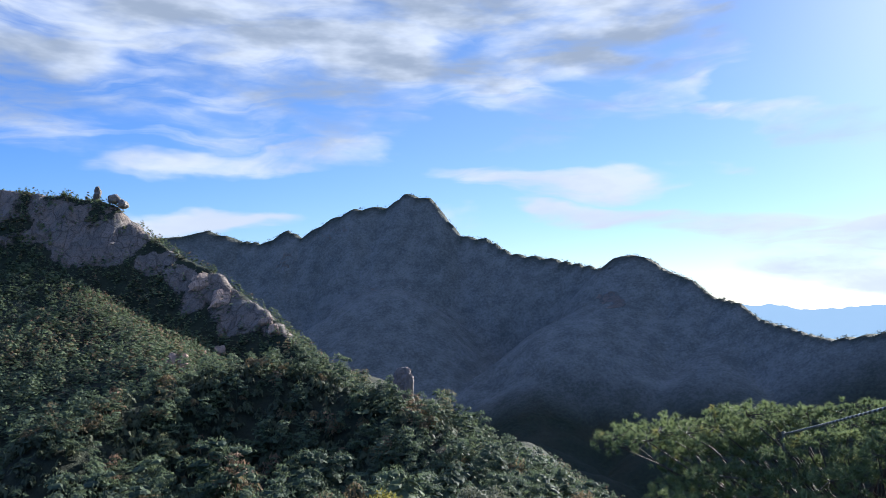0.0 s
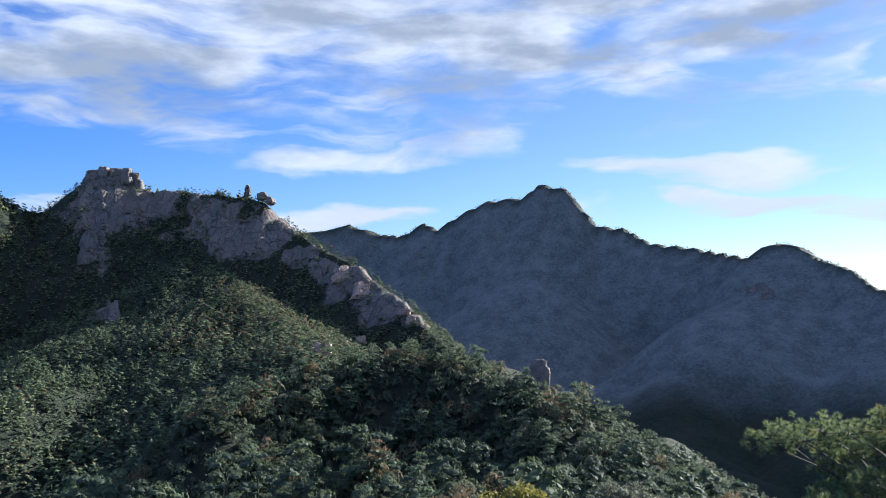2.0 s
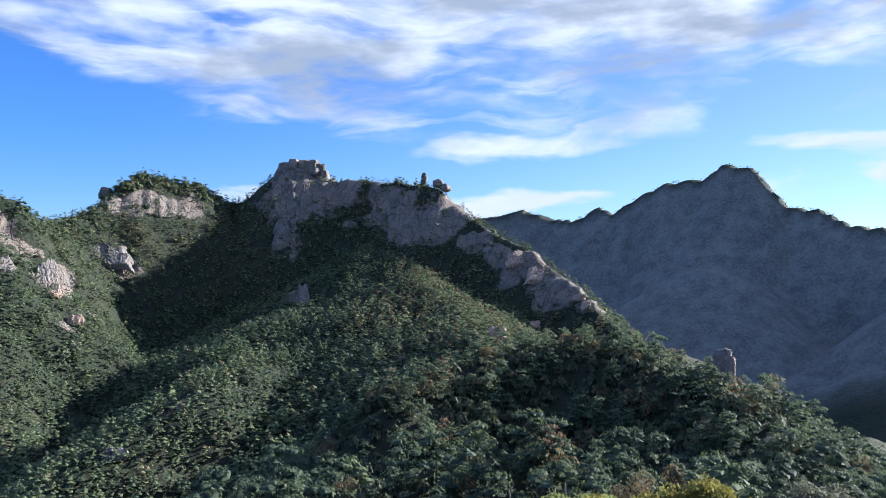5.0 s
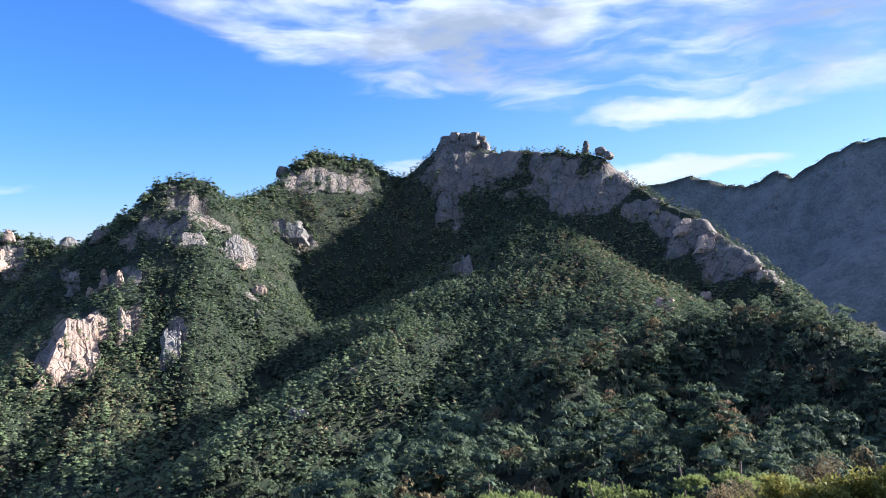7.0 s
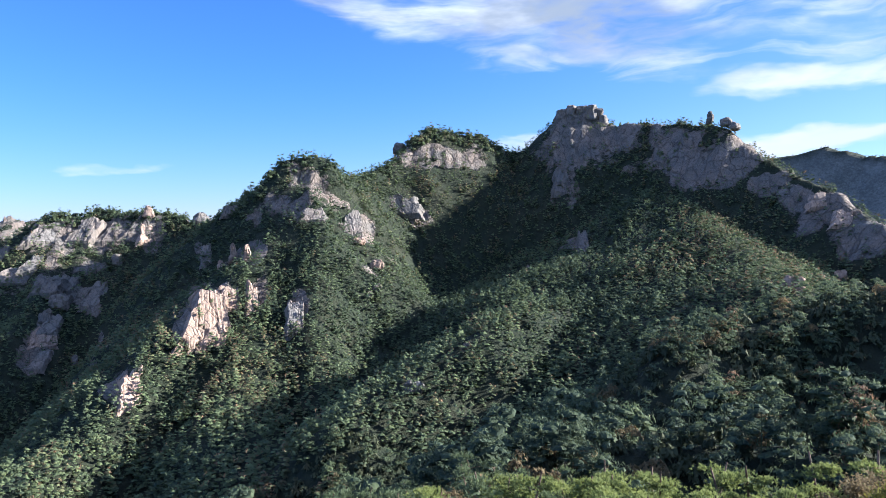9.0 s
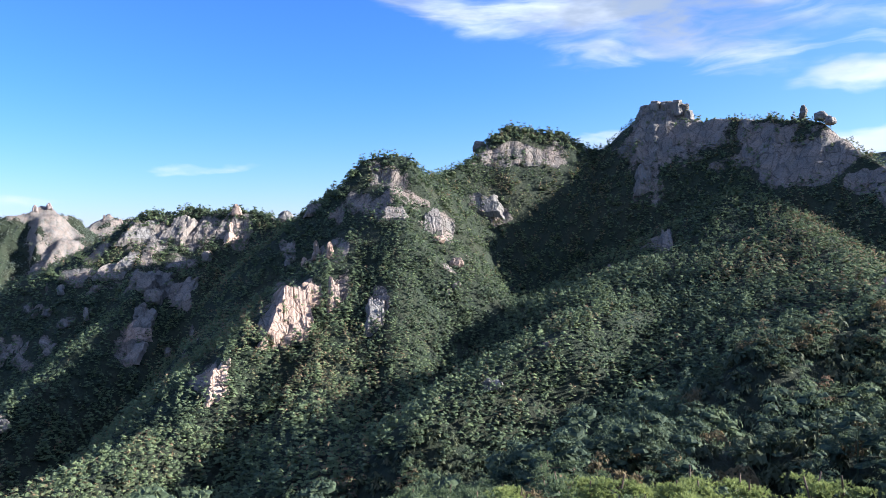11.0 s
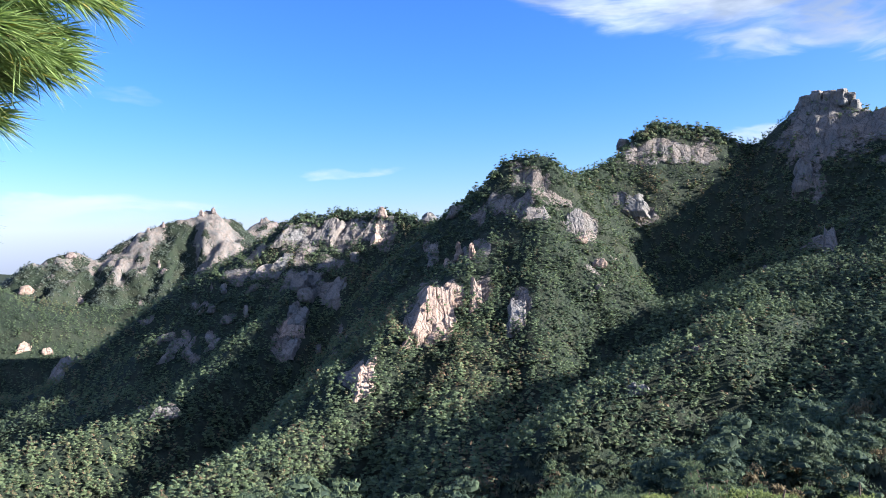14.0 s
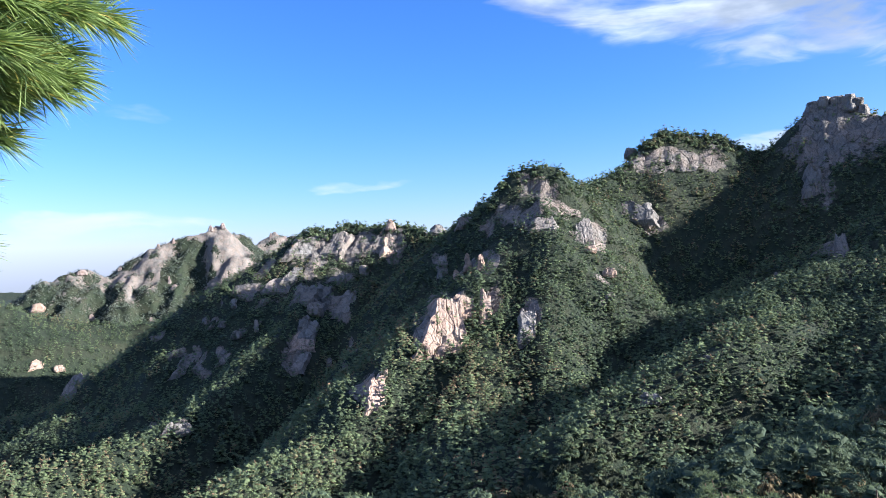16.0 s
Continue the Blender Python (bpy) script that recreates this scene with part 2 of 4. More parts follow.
# brighter needles for the brink pines, with sunlight put into the colour
SUNLIT_PINE = foliage("sunlit_green_needles", (0.09, 0.12, 0.05, 1), (0.35, 0.39, 0.13, 1), None, 0.45)
NEEDLE = foliage("tufted_pine_needles", (0.05, 0.075, 0.045, 1), (0.24, 0.29, 0.115, 1), (0.30, 0.25, 0.07, 1), 0.35, 0.2)
LONG_NEEDLE = foliage("long_pine_needles", (0.05, 0.095, 0.035, 1), (0.30, 0.40, 0.10, 1), (0.40, 0.34, 0.08, 1), 0.42, 0.5)
TWIG = plain("dark_twigs", (0.018, 0.014, 0.011, 1), (0.06, 0.045, 0.035, 1), 20.0)
BARK = plain("pine_bark", (0.05, 0.035, 0.025, 1), (0.17, 0.11, 0.08, 1), 9.0, stretch=(1, 1, 0.3))
# pale colour of one strand stands for light on the dark rope's twists
ROPE_LIT = plain("lit_strand", (0.40, 0.42, 0.40, 1), (0.6, 0.62, 0.6, 1), 60.0)
ROPE_DARK = plain("dark_rope", (0.03, 0.035, 0.035, 1), (0.08, 0.085, 0.08, 1), 60.0)
STEEL = plain("weathered_steel", (0.05, 0.05, 0.05, 1), (0.16, 0.16, 0.15, 1), 20.0, 0.5, 0.8)


# ---- smooth noise for shapes ----
def lattice(ix, iy, seed):
    n = (ix.astype(np.int64) * 374761393 + iy.astype(np.int64) * 668265263 + seed * 974711) & 0xFFFFFFFF
    n = ((n ^ (n >> 13)) * 1274126177) & 0xFFFFFFFF
    return ((n ^ (n >> 16)) & 0xFFFFFF) / float(0xFFFFFF)


def value_noise(x, y, seed):
    x, y = np.asarray(x, float), np.asarray(y, float)
    ix, iy = np.floor(x), np.floor(y)
    u, v = x - ix, y - iy
    u, v = u * u * (3 - 2 * u), v * v * (3 - 2 * v)
    a, b = lattice(ix, iy, seed), lattice(ix + 1, iy, seed)
    c, d = lattice(ix, iy + 1, seed), lattice(ix + 1, iy + 1, seed)
    return (a + (b - a) * u) * (1 - v) + (c + (d - c) * u) * v - 0.5


def fractal(x, y, size, seed, octaves=4):
    return sum(value_noise(x / size * 2 ** k, y / size * 2 ** k, seed + k) * 0.5 ** k for k in range(octaves))


# ---- the mountains: crest lines as (bearing, height in degrees, distance in metres) ----
class Crest:
    def __init__(self, points, slope, lower=0.0, ease=3.0):
        p = np.array(points, float)
        b, h = np.radians(p[:, 0]), np.radians(p[:, 1])
        self.p = np.stack([-np.sin(b) * p[:, 2], np.cos(b) * p[:, 2], np.tan(h) * p[:, 2] - lower], 1)
        self.slope, self.ease = slope, ease


# the skyline of the bare mountain beyond the valley
FAR_SUMMITS = [(93, -7.5, 2050), (90, -4.6, 2050), (88.9, -3.5, 2050), (87.5, -2.0, 2080), (85.8, -1.5, 2100), (84.4, -1.7, 2120), (83.7, -2.0, 2140), (82.1, -0.8, 2150), (80.4, 0.2, 2160), (78.5, 0.9, 2180), (77.0, 1.5, 2200), (76.2, 0.7, 2220), (75.2, 0.7, 2230), (73.8, 0.0, 2240)]

CRESTS = [
    # the great peak and its long right shoulder
    Crest([(30, 4.5, 1150), (24, 5.0, 1150), (18.8, 5.4, 1150), (17.0, 5.9, 1150), (14.7, 5.3, 1140), (13.1, 5.1, 1120), (11.4, 6.1, 1110), (10.4, 5.6, 1100), (8.3, 7.0, 1090), (6.6, 7.8, 1080),
           (4.1, 7.9, 1070), (2.8, 8.9, 1060), (0.9, 8.6, 1050), (-1.4, 5.8, 1030), (-3.3, 5.6, 1020), (-5.1, 4.6, 1000), (-8.5, 4.0, 980), (-11.8, 3.3, 950)], 1.6, 2.0),
    Crest([(-11.8, 3.3, 950), (-12.6, 4.1, 945), (-14.0, 4.3, 940), (-15.1, 3.9, 935), (-15.6, 3.3, 930), (-17.8, 2.6, 900), (-19.3, 1.2, 880), (-20.9, 0.8, 860), (-22.2, -0.3, 840),
           (-25.2, -1.2, 800), (-26.6, -1.5, 780), (-29.8, -1.0, 760), (-36, -0.5, 760), (-46, 0.5, 760)], 1.05, 2.0),
    Crest([(2.8, 7.6, 1060), (4.0, 3.5, 960), (5.5, -1.5, 860), (6.0, -6, 760)], 0.9, 32.0, 60.0),
    Crest([(-14, 3.4, 940), (-10, 0.5, 850), (-7, -4, 760), (-6, -8, 660)], 0.9, 14.0, 60.0),
    Crest([(-20, 0.0, 870), (-19, -3.0, 780), (-18, -7, 680)], 0.9, 12.0, 50.0),
    # the crowned granite mountain, its saddles, the wooded hump and the tower
    Crest([(37.5, 6.1, 640), (36.8, 6.4, 640), (35.8, 7.6, 640), (34.7, 8.7, 640), (33.4, 8.9, 640), (32.0, 8.6, 640), (31.4, 8.0, 635), (30.3, 7.9, 630), (28.7, 8.1, 625), (26.3, 7.9, 610),
           (24.4, 7.7, 595), (23.2, 7.3, 585), (22.2, 6.5, 575), (20.5, 5.3, 560), (18.8, 4.3, 540), (16.9, 3.2, 520), (15.2, 1.8, 500), (13.7, 0.8, 480), (12.4, -0.4, 460), (11.2, -1.6, 440), (9.5, -3.0, 420), (5, -7, 400)], 1.05, 1.5),
    Crest([(37.5, 6.1, 640), (38.6, 6.1, 640), (39.7, 6.4, 630), (40.5, 7.1, 620), (42.8, 7.5, 615), (44.3, 7.7, 610), (45.3, 7.2, 600), (46.8, 5.7, 580), (49.4, 4.6, 550), (50.6, 4.6, 530)], 1.15, 3.5),
    Crest([(50.6, 4.6, 530), (51.2, 5.0, 525), (52.2, 5.8, 520), (53.8, 5.8, 518), (54.9, 5.6, 518), (55.7, 4.3, 520), (57.2, 3.3, 530), (58.6, 1.8, 545), (59.5, 0.9, 560), (60.6, 0.7, 580)], 1.35, 3.5),
    # the jagged left ridge running down into the valley
    Crest([(60.6, 0.8, 590), (63.3, 1.3, 610), (64.1, 1.5, 610), (65.6, 1.6, 615), (67.2, 1.8, 620), (68.4, 1.3, 620), (69.9, 1.3, 620), (71.5, 0.4, 615), (73.0, -1.2, 610), (75.6, -3.6, 600), (77.8, -5.4, 590), (82, -9, 560), (88, -13, 540)], 0.72, 3.5),
    Crest([(70, 0.0, 600), (71.5, -5, 520), (74.7, -7.9, 470), (78.6, -11.3, 420), (81.6, -12.8, 390), (85.9, -13.7, 370), (92, -13.5, 350)], 0.75, 4.0),
    Crest([(64, 1.0, 605), (65, -3.5, 540), (66.5, -7.5, 480)], 0.8, 4.0),
    # spurs of the tower: a wooded rib and the one with the pale cliffs
    Crest([(54.0, 5.4, 518), (53.0, 3.0, 480), (52.2, 0.4, 445), (52.6, -2.6, 410), (52.8, -6.2, 370), (52.4, -10.0, 330), (51.0, -13.5, 290)], 0.9, 6.0, 8.0),
    Crest([(54.5, 1.0, 470), (57.2, -1.3, 430), (59.8, -3.8, 400), (61.5, -5.2, 380), (63.5, -7.2, 360), (65.6, -8.6, 345), (66.6, -11.2, 325), (68.5, -13.4, 300), (75.8, -16.0, 262), (80.5, -18.3, 235), (86, -23, 215)], 0.85, 6.0, 8.0),
    Crest([(57.0, -1.6, 430), (57.4, -6.5, 370), (58.0, -11.5, 310), (58, -16, 250)], 0.75, 6.0, 15.0),
    # the sunlit spur below the crown
    Crest([(27.6, 4.2, 590), (28.2, 3.2, 545), (28.8, 1.2, 495), (29.8, -1.0, 445), (31.5, -3.0, 400), (33.8, -4.6, 360), (37.6, -5.0, 320), (40.1, -6.3, 300), (44.3, -8.8, 280), (46.8, -10.0, 270), (50.2, -12.4, 250)], 0.85, 5.0, 9.0),
    Crest([(27.4, 3.2, 550), (25.0, 1.5, 490), (22.6, -0.4, 430), (20.5, -1.9, 370), (18.8, -3.4, 320), (17, -6, 280)], 0.6, 5.0, 16.0),
    Crest([(26.8, 2.4, 545), (26.2, 0.6, 490), (26.0, -0.9, 440), (25.6, -2.6, 390), (25.0, -4.6, 340), (25.0, -7.6, 300)], 0.38, 3.0, 22.0),
    # the wooded dome in front and the hillside that leads to it
    Crest([(26, -6.0, 175), (21.2, -4.2, 195), (16.2, -3.0, 205), (12.4, -2.8, 205), (9.5, -2.9, 200), (6.2, -4.1, 195), (3.8, -5.2, 188), (1.0, -6.8, 172), (-2.5, -8.9, 145), (-4.8, -10.2, 130), (-7.3, -11.7, 115), (-9.7, -13.3, 100), (-12, -15.5, 85), (-18, -19, 60)], 0.95, 6.0, 8.0),
    Crest([(8, -76, 0.4), (8, -34, 3.2), (8, -28.5, 12), (8, -24.2, 25), (6, -20.0, 60), (5, -15.5, 95)], 0.42, 0.0),
    # the near ridge across the ravine's mouth
    Crest([(-9.7, -13.3, 100), (-4, -12.4, 100), (3, -11.6, 100), (10, -11.3, 97), (17, -11.2, 95), (24, -11.6, 94), (30, -12.2, 92), (34.2, -13.2, 88), (38.4, -15.3, 75), (42.6, -16.6, 68), (48.9, -18.2, 60), (60, -22, 45)], 0.72, 5.0, 4.0),
    # low wooded ridge, then the bare mountain behind it
    Crest([(100, -1.5, 900), (90.8, -3.2, 900), (87.9, -4.2, 900), (84.1, -4.9, 900), (82.3, -5.1, 900), (77.8, -5.0, 900), (70, -5.0, 900)], 0.5, 4.0),
    Crest(FAR_SUMMITS, 0.75, 0.0),
    Crest([(73.8, -0.2, 2450), (72.8, 0.9, 2450), (71.9, 0.5, 2450), (71.0, 0.7, 2450), (68, 0.5, 2450)], 0.85, 0.0),
    # its buttresses, falling towards the valley
    Crest([(88.4, -3.0, 2060), (88.8, -5.0, 1930), (89.4, -8.0, 1780)], 0.9, 0.0),
    Crest([(85.8, -1.6, 2100), (86.4, -3.6, 1960), (86.8, -7, 1760)], 0.75, 0.0),
    Crest([(82.1, -0.9, 2150), (82.8, -2.8, 2010), (83.6, -5.4, 1850), (84.2, -8, 1740)], 0.8, 0.0),
    Crest([(78.9, 0.6, 2175), (79.6, -1.8, 2040), (80.4, -4.6, 1880), (81.0, -8, 1740)], 0.75, 0.0),
    Crest([(77.0, 1.4, 2200), (76.6, -0.8, 2090), (76.9, -3.0, 1960), (76.0, -6, 1820)], 0.85, 0.0),
]

# bare rock: bearing, height, half width, half height (degrees), strength; the near mountains, the great peak, the bare mountain
BARE = (
    (31, 6.2, 5.0, 2.2, 1.0), (24.5, 5.6, 3.4, 2.0, 1.0), (33.4, 8.2, 1.8, 0.9, 1.0), (36.5, 5.5, 1.5, 1.5, 0.6), (34.5, 3.2, 1.2, 1.5, 0.9),
    (17.3, 1.9, 2.0, 1.1, 1.0), (15.5, 0.2, 2.4, 1.6, 0.95), (20, 3.4, 1.6, 0.8, 0.8), (12.5, -1.2, 1.5, 0.6, 0.7), (33.4, -0.4, 1.2, 1.4, 0.7),
    (54.8, 3.4, 2.4, 1.9, 1.0), (57.5, 1.6, 1.4, 0.8, 0.7), (52.3, 2.2, 1.5, 0.7, 0.7), (46.2, 1.6, 1.8, 1.0, 0.8), (49.7, 0.6, 0.6, 1.3, 1.0), (48.1, -2.7, 0.7, 0.5, 1.0), (43.5, 5.3, 3.4, 0.8, 0.9), (39.5, 5.3, 1.4, 0.8, 0.6),
    (59.4, 2.0, 1.5, 0.5, 0.8), (66.5, -0.2, 3.6, 1.2, 1.0), (71, -1.6, 2.6, 1.3, 1.0), (69, -2.4, 2.5, 0.7, 0.8), (63.9, 0.2, 0.8, 0.8, 1.0), (68.4, -4.4, 0.8, 0.9, 0.8), (71.5, -8.0, 0.9, 1.0, 0.7),
    (73.5, -3.5, 1.6, 0.8, 0.7), (79, -9.2, 2.0, 0.5, 0.6), (60.5, -6.0, 1.7, 2.3, 0.9), (65.5, -10.7, 1.0, 1.2, 0.9), (57.6, -1.5, 0.6, 0.8, 0.9), (54.6, -6.6, 0.8, 1.2, 0.9), (57, -4.5, 0.6, 1.2, 0.7), (88.5, -6.8, 2.0, 1.2, 0.7),
)
# rock outcrops: bearing, height of the foot, width and height in degrees, how pale, kind
OUTCROPS = (
    (60.7, -8.7, 4.3, 5.0, 1, "cliff"), (65.4, -12.2, 1.9, 2.8, 1, "cliff"),
    (73.0, -3.6, 2.5, 1.3, 0, "cliff"), (71.3, -2.9, 2.9, 1.5, 0, "cliff"), (73.8, -4.6, 0.92, 0.64, 0, "cliff"), (71.0, -4.3, 1.84, 1.38, 0, "cliff"), (70.1, -5.3, 1.38, 0.92, 0, "cliff"),
    (68.1, -5.5, 1.38, 1.84, 0, "cliff"), (70.8, -7.9, 2.07, 1.61, 1, "cliff"), (71.4, -9.2, 1.15, 1.38, 0, "cliff"), (70.7, -6.2, 0.69, 0.55, 0, "boulder"), (77.2, -6.0, 0.92, 1.03, 0, "cliff"),
    (76.5, -6.0, 0.64, 0.46, 0, "boulder"), (75.7, -4.6, 0.41, 0.64, 0, "boulder"), (79.3, -9.1, 2.07, 1.38, 0, "cliff"), (78.3, -8.8, 0.55, 1.15, 0, "cliff"), (76.7, -8.6, 0.83, 0.83, 0, "cliff"),
    (86.6, -10.1, 1.38, 1.61, 0, "cliff"), (80.6, -6.6, 1.15, 0.64, 0, "cliff"), (67.5, -8.0, 0.6, 1.84, 0, "cliff"), (68.2, -9.7, 0.5, 1.15, 0, "cliff"), (69.0, -9.1, 0.46, 0.6, 0, "boulder"),
    (79.3, -13.2, 1.38, 0.69, 0, "boulder"), (80.7, -13.1, 0.55, 0.92, 0, "cliff"), (75.4, -6.8, 0.83, 0.5, 0, "boulder"), (88.3, -8.2, 1.0, 0.6, 1, "cliff"), (88.2, -4.3, 0.83, 0.55, 1, "boulder"),
    (87.0, -8.4, 0.69, 0.41, 1, "boulder"), (74.1, -6.5, 0.32, 0.69, 0, "boulder"), (71.2, -1.0, 2.2, 1.7, 0, "cliff"), (69.0, -1.1, 2.1, 2.1, 0, "cliff"), (66.9, -1.1, 2.4, 2.3, 0, "cliff"),
    (65.3, -0.6, 1.9, 1.8, 0, "cliff"), (64.3, -1.0, 1.38, 1.61, 1, "cliff"), (64.2, 0.8, 0.78, 0.73, 1, "rock_pinnacle"), (70.0, -4.3, 1.84, 1.38, 0, "cliff"), (68.2, -5.3, 1.15, 1.84, 0, "cliff"),
    (70.0, -5.4, 1.15, 0.92, 0, "boulder"), (70.7, -7.3, 1.61, 1.38, 0, "cliff"), (66.2, -2.4, 0.69, 0.69, 0, "boulder"), (60.5, -2.6, 1.01, 1.84, 0, "cliff"), (58.6, -2.4, 0.6, 1.29, 1, "rock_pinnacle"),
    (57.6, -2.2, 0.6, 1.15, 1, "rock_pinnacle"), (59.5, -3.0, 0.46, 0.69, 1, "boulder"), (57.2, -5.9, 0.92, 2.3, 1, "cliff"), (59.0, -5.8, 2.07, 2.07, 1, "cliff"), 
    (52.9, 0.7, 2.07, 1.15, 0, "cliff"), (50.1, -0.3, 1.84, 2.07, 0, "cliff"), (49.5, -1.1, 1.01, 0.5, 1, "boulder"), (46.4, 1.0, 2.98, 1.84, 0, "cliff"), (48.2, -3.1, 1.01, 0.69, 1, "boulder"),
    (48.2, -4.5, 0.69, 0.55, 0, "boulder"), (46.6, 6.0, 0.92, 0.69, 0, "boulder"), (60.8, 0.4, 1.15, 0.83, 0, "boulder"), (58.8, 0.9, 1.38, 1.01, 0, "cliff"),
    (54.2, -7.6, 1.61, 2.98, 0, "cliff"),
    
    (45.4, -12.2, 1.6, 0.8, 0, "boulder"), (41.5, -8.9, 0.6, 0.5, 0, "boulder"), (33.0, -1.6, 1.0, 1.9, 0, "cliff"), (34.7, 2.5, 1.3, 2.3, 0, "cliff"), (37.0, -3.0, 0.25, 0.5, 0, "boulder"),
    (15.9, 0.3, 1.5, 1.3, 1, "cliff"), (17.2, 1.6, 1.7, 1.4, 1, "cliff"), (12.3, -1.6, 0.8, 0.6, 1, "boulder"), (18.9, -4.0, 1.5, 0.9, 1, "boulder"), (17.4, -3.4, 1.0, 0.6, 1, "boulder"), (16.0, -3.1, 0.8, 0.6, 1, "boulder"), (12.8, -1.2, 1.0, 0.5, 1, "boulder"),
)
BARE += tuple((b, h + 0.5 * high, 0.4 * wide, 0.45 * high, 1.0) for b, h, wide, high, pale, kind in OUTCROPS if b > 40)
BARE_PEAK = ((-12.5, 0.8, 1.5, 0.7, 0.6), (11.5, 3.8, 1.2, 1.4, 0.4), (3.4, 1.6, 1.8, 1.2, 0.4), (8, 5.5, 2, 1, 0.4))
BARE_FAR = ((80, -0.2, 16, 2.6, 1.0), (77, -1.5, 2.5, 2.0, 0.9), (84, -4, 12, 1.2, 0.4))


def relief(x, y):
    """Ground height at places on the plan, without the smallest bumps."""
    x, y = np.asarray(x, float), np.asarray(y, float)
    z = np.full(x.shape, -260.0) + fractal(x, y, 500, 5) * 40
    for c in CRESTS:
        lo, hi = c.p[:, :2].min(0) - 1000, c.p[:, :2].max(0) + 1000
        near = (x > lo[0]) & (x < hi[0]) & (y > lo[1]) & (y < hi[1])
        if not near.any():
            continue
        px, py = x[near], y[near]
        best = np.full(px.shape, -1e9)
        for a, b in zip(c.p[:-1], c.p[1:]):
            d = b - a
            u = np.clip(((px - a[0]) * d[0] + (py - a[1]) * d[1]) / (d[0] ** 2 + d[1] ** 2 + 1e-9), 0, 1)
            off = np.hypot(px - a[0] - u * d[0], py - a[1] - u * d[1])
            off = np.sqrt(off * off + c.ease * c.ease) - c.ease
            best = np.maximum(best, a[2] + u * d[2] - c.slope * off * (1 + 0.28 * fractal(px, py, 60, 40, 2)))
        z[near] = np.maximum(z[near], best)
    return z


def bareness(x, y, z):
    far = np.hypot(x, y)
    b, h = np.degrees(np.arctan2(-x, y)), np.degrees(np.arctan2(z, far))
    b = b + fractal(x, y, 40, 71, 3) * 1.6
    h = h + fractal(x, y, 25, 77, 3) * 1.0
    rock = np.zeros(x.shape)
    for patches, nearest, farthest in ((BARE, 230, 720), (BARE_PEAK, 720, 1300), (BARE_FAR, 1500, 2800)):
        there = (far > nearest) & (far < farthest)
        for cb, ch, rb, rh, strong in patches:
            r = ((b - cb) / rb) ** 2 + ((h - ch) / rh) ** 2
            rock = np.maximum(rock, strong * np.clip(1.7 - r, 0, 1) * there)
    return rock * np.clip(0.8 + fractal(x, y, 24, 81, 3) * 1.5, 0, 1)


def ground(x, y):
    """Height and bareness of the finished ground."""
    far = np.hypot(x, y)
    # the buttresses of the far mountain wander
    bend = np.clip((far - 1500) / 200, 0, 1) * 40
    z = relief(x + fractal(x, y, 170, 61, 4) * bend, y + fractal(x, y, 170, 67, 4) * bend)
    rock = bareness(x, y, z)
    amp = np.clip((far - 15) / 300, 0.03, 1.0) * np.where((far > 730) & (far < 1400) & (x > -500), 0.45, 1.0)
    z = z + fractal(x, y, 45, 11, 5) * 5.5 * amp
    # ribs and ledges on the bare faces
    big = np.clip(far / 650, 0.4, 2.4) * np.where((far > 720) & (far < 1400), 0.25, 1.0)
    across, along = np.arctan2(-x, y) * 650, far * 0.28
    rib = np.abs(fractal(across, along, 17, 23, 4))
    z = z + rock * (2.2 - rib * 12.0) * big
    # slanting joints on the far faces
    joint = np.abs(fractal(np.arctan2(-x, y) * 2100 + z * 0.6, z * 0.45, 34, 87, 4))
    # deep gullies between the buttresses of the bare far mountain
    gully = np.abs(fractal(x * 0.55 + y * 0.84, x * 0.3 - y * 0.2, 110, 57, 5))
    line = np.array(FAR_SUMMITS[::-1])
    below = np.tan(np.radians(np.interp(np.degrees(np.arctan2(-x, y)), line[:, 0], line[:, 1]))) * far - z
    distant = np.clip((far - 1500) / 200, 0, 1) * np.clip(below / 70, 0.18, 1.0)
    z = z + distant * (12.0 - gully * 72.0 - np.abs(fractal(x * 0.9 - y * 0.3, x * 0.35 + y * 0.5, 42, 63, 4)) * 34.0 - joint * 26.0)
    rock = rock * np.where(far > 1500, np.clip(1.35 - gully * 2.6, 0.0, 1.0), 1.0)
    step = 13.0 * big
    level = (z + fractal(x, y, 35, 29, 4) * 16.0) / step
    part_up = level - np.floor(level)
    z = z + rock * step * 0.4 * (np.clip((part_up - 0.25) / 0.4, 0, 1) - part_up)
    return z, rock


def polar_sheet():
    b = np.concatenate([np.linspace(-180, -48, 23)[:-1], np.linspace(-46, 5, 150)[:-1], np.linspace(5, 100, 570)[:-1], np.linspace(104, 180, 13)])
    r = np.concatenate([[0.0], np.geomspace(0.6, 60, 50)[:-1], np.linspace(60, 240, 44)[:-1], np.linspace(240, 720, 185)[:-1], np.linspace(720, 1250, 70)[:-1], np.linspace(1250, 1800, 16)[:-1], np.linspace(1800, 2500, 100)[:-1], np.geomspace(2500, 4900, 22)])
    bb, rr = np.meshgrid(np.radians(b), r)
    return bb, rr, -np.sin(bb) * rr, np.cos(bb) * rr


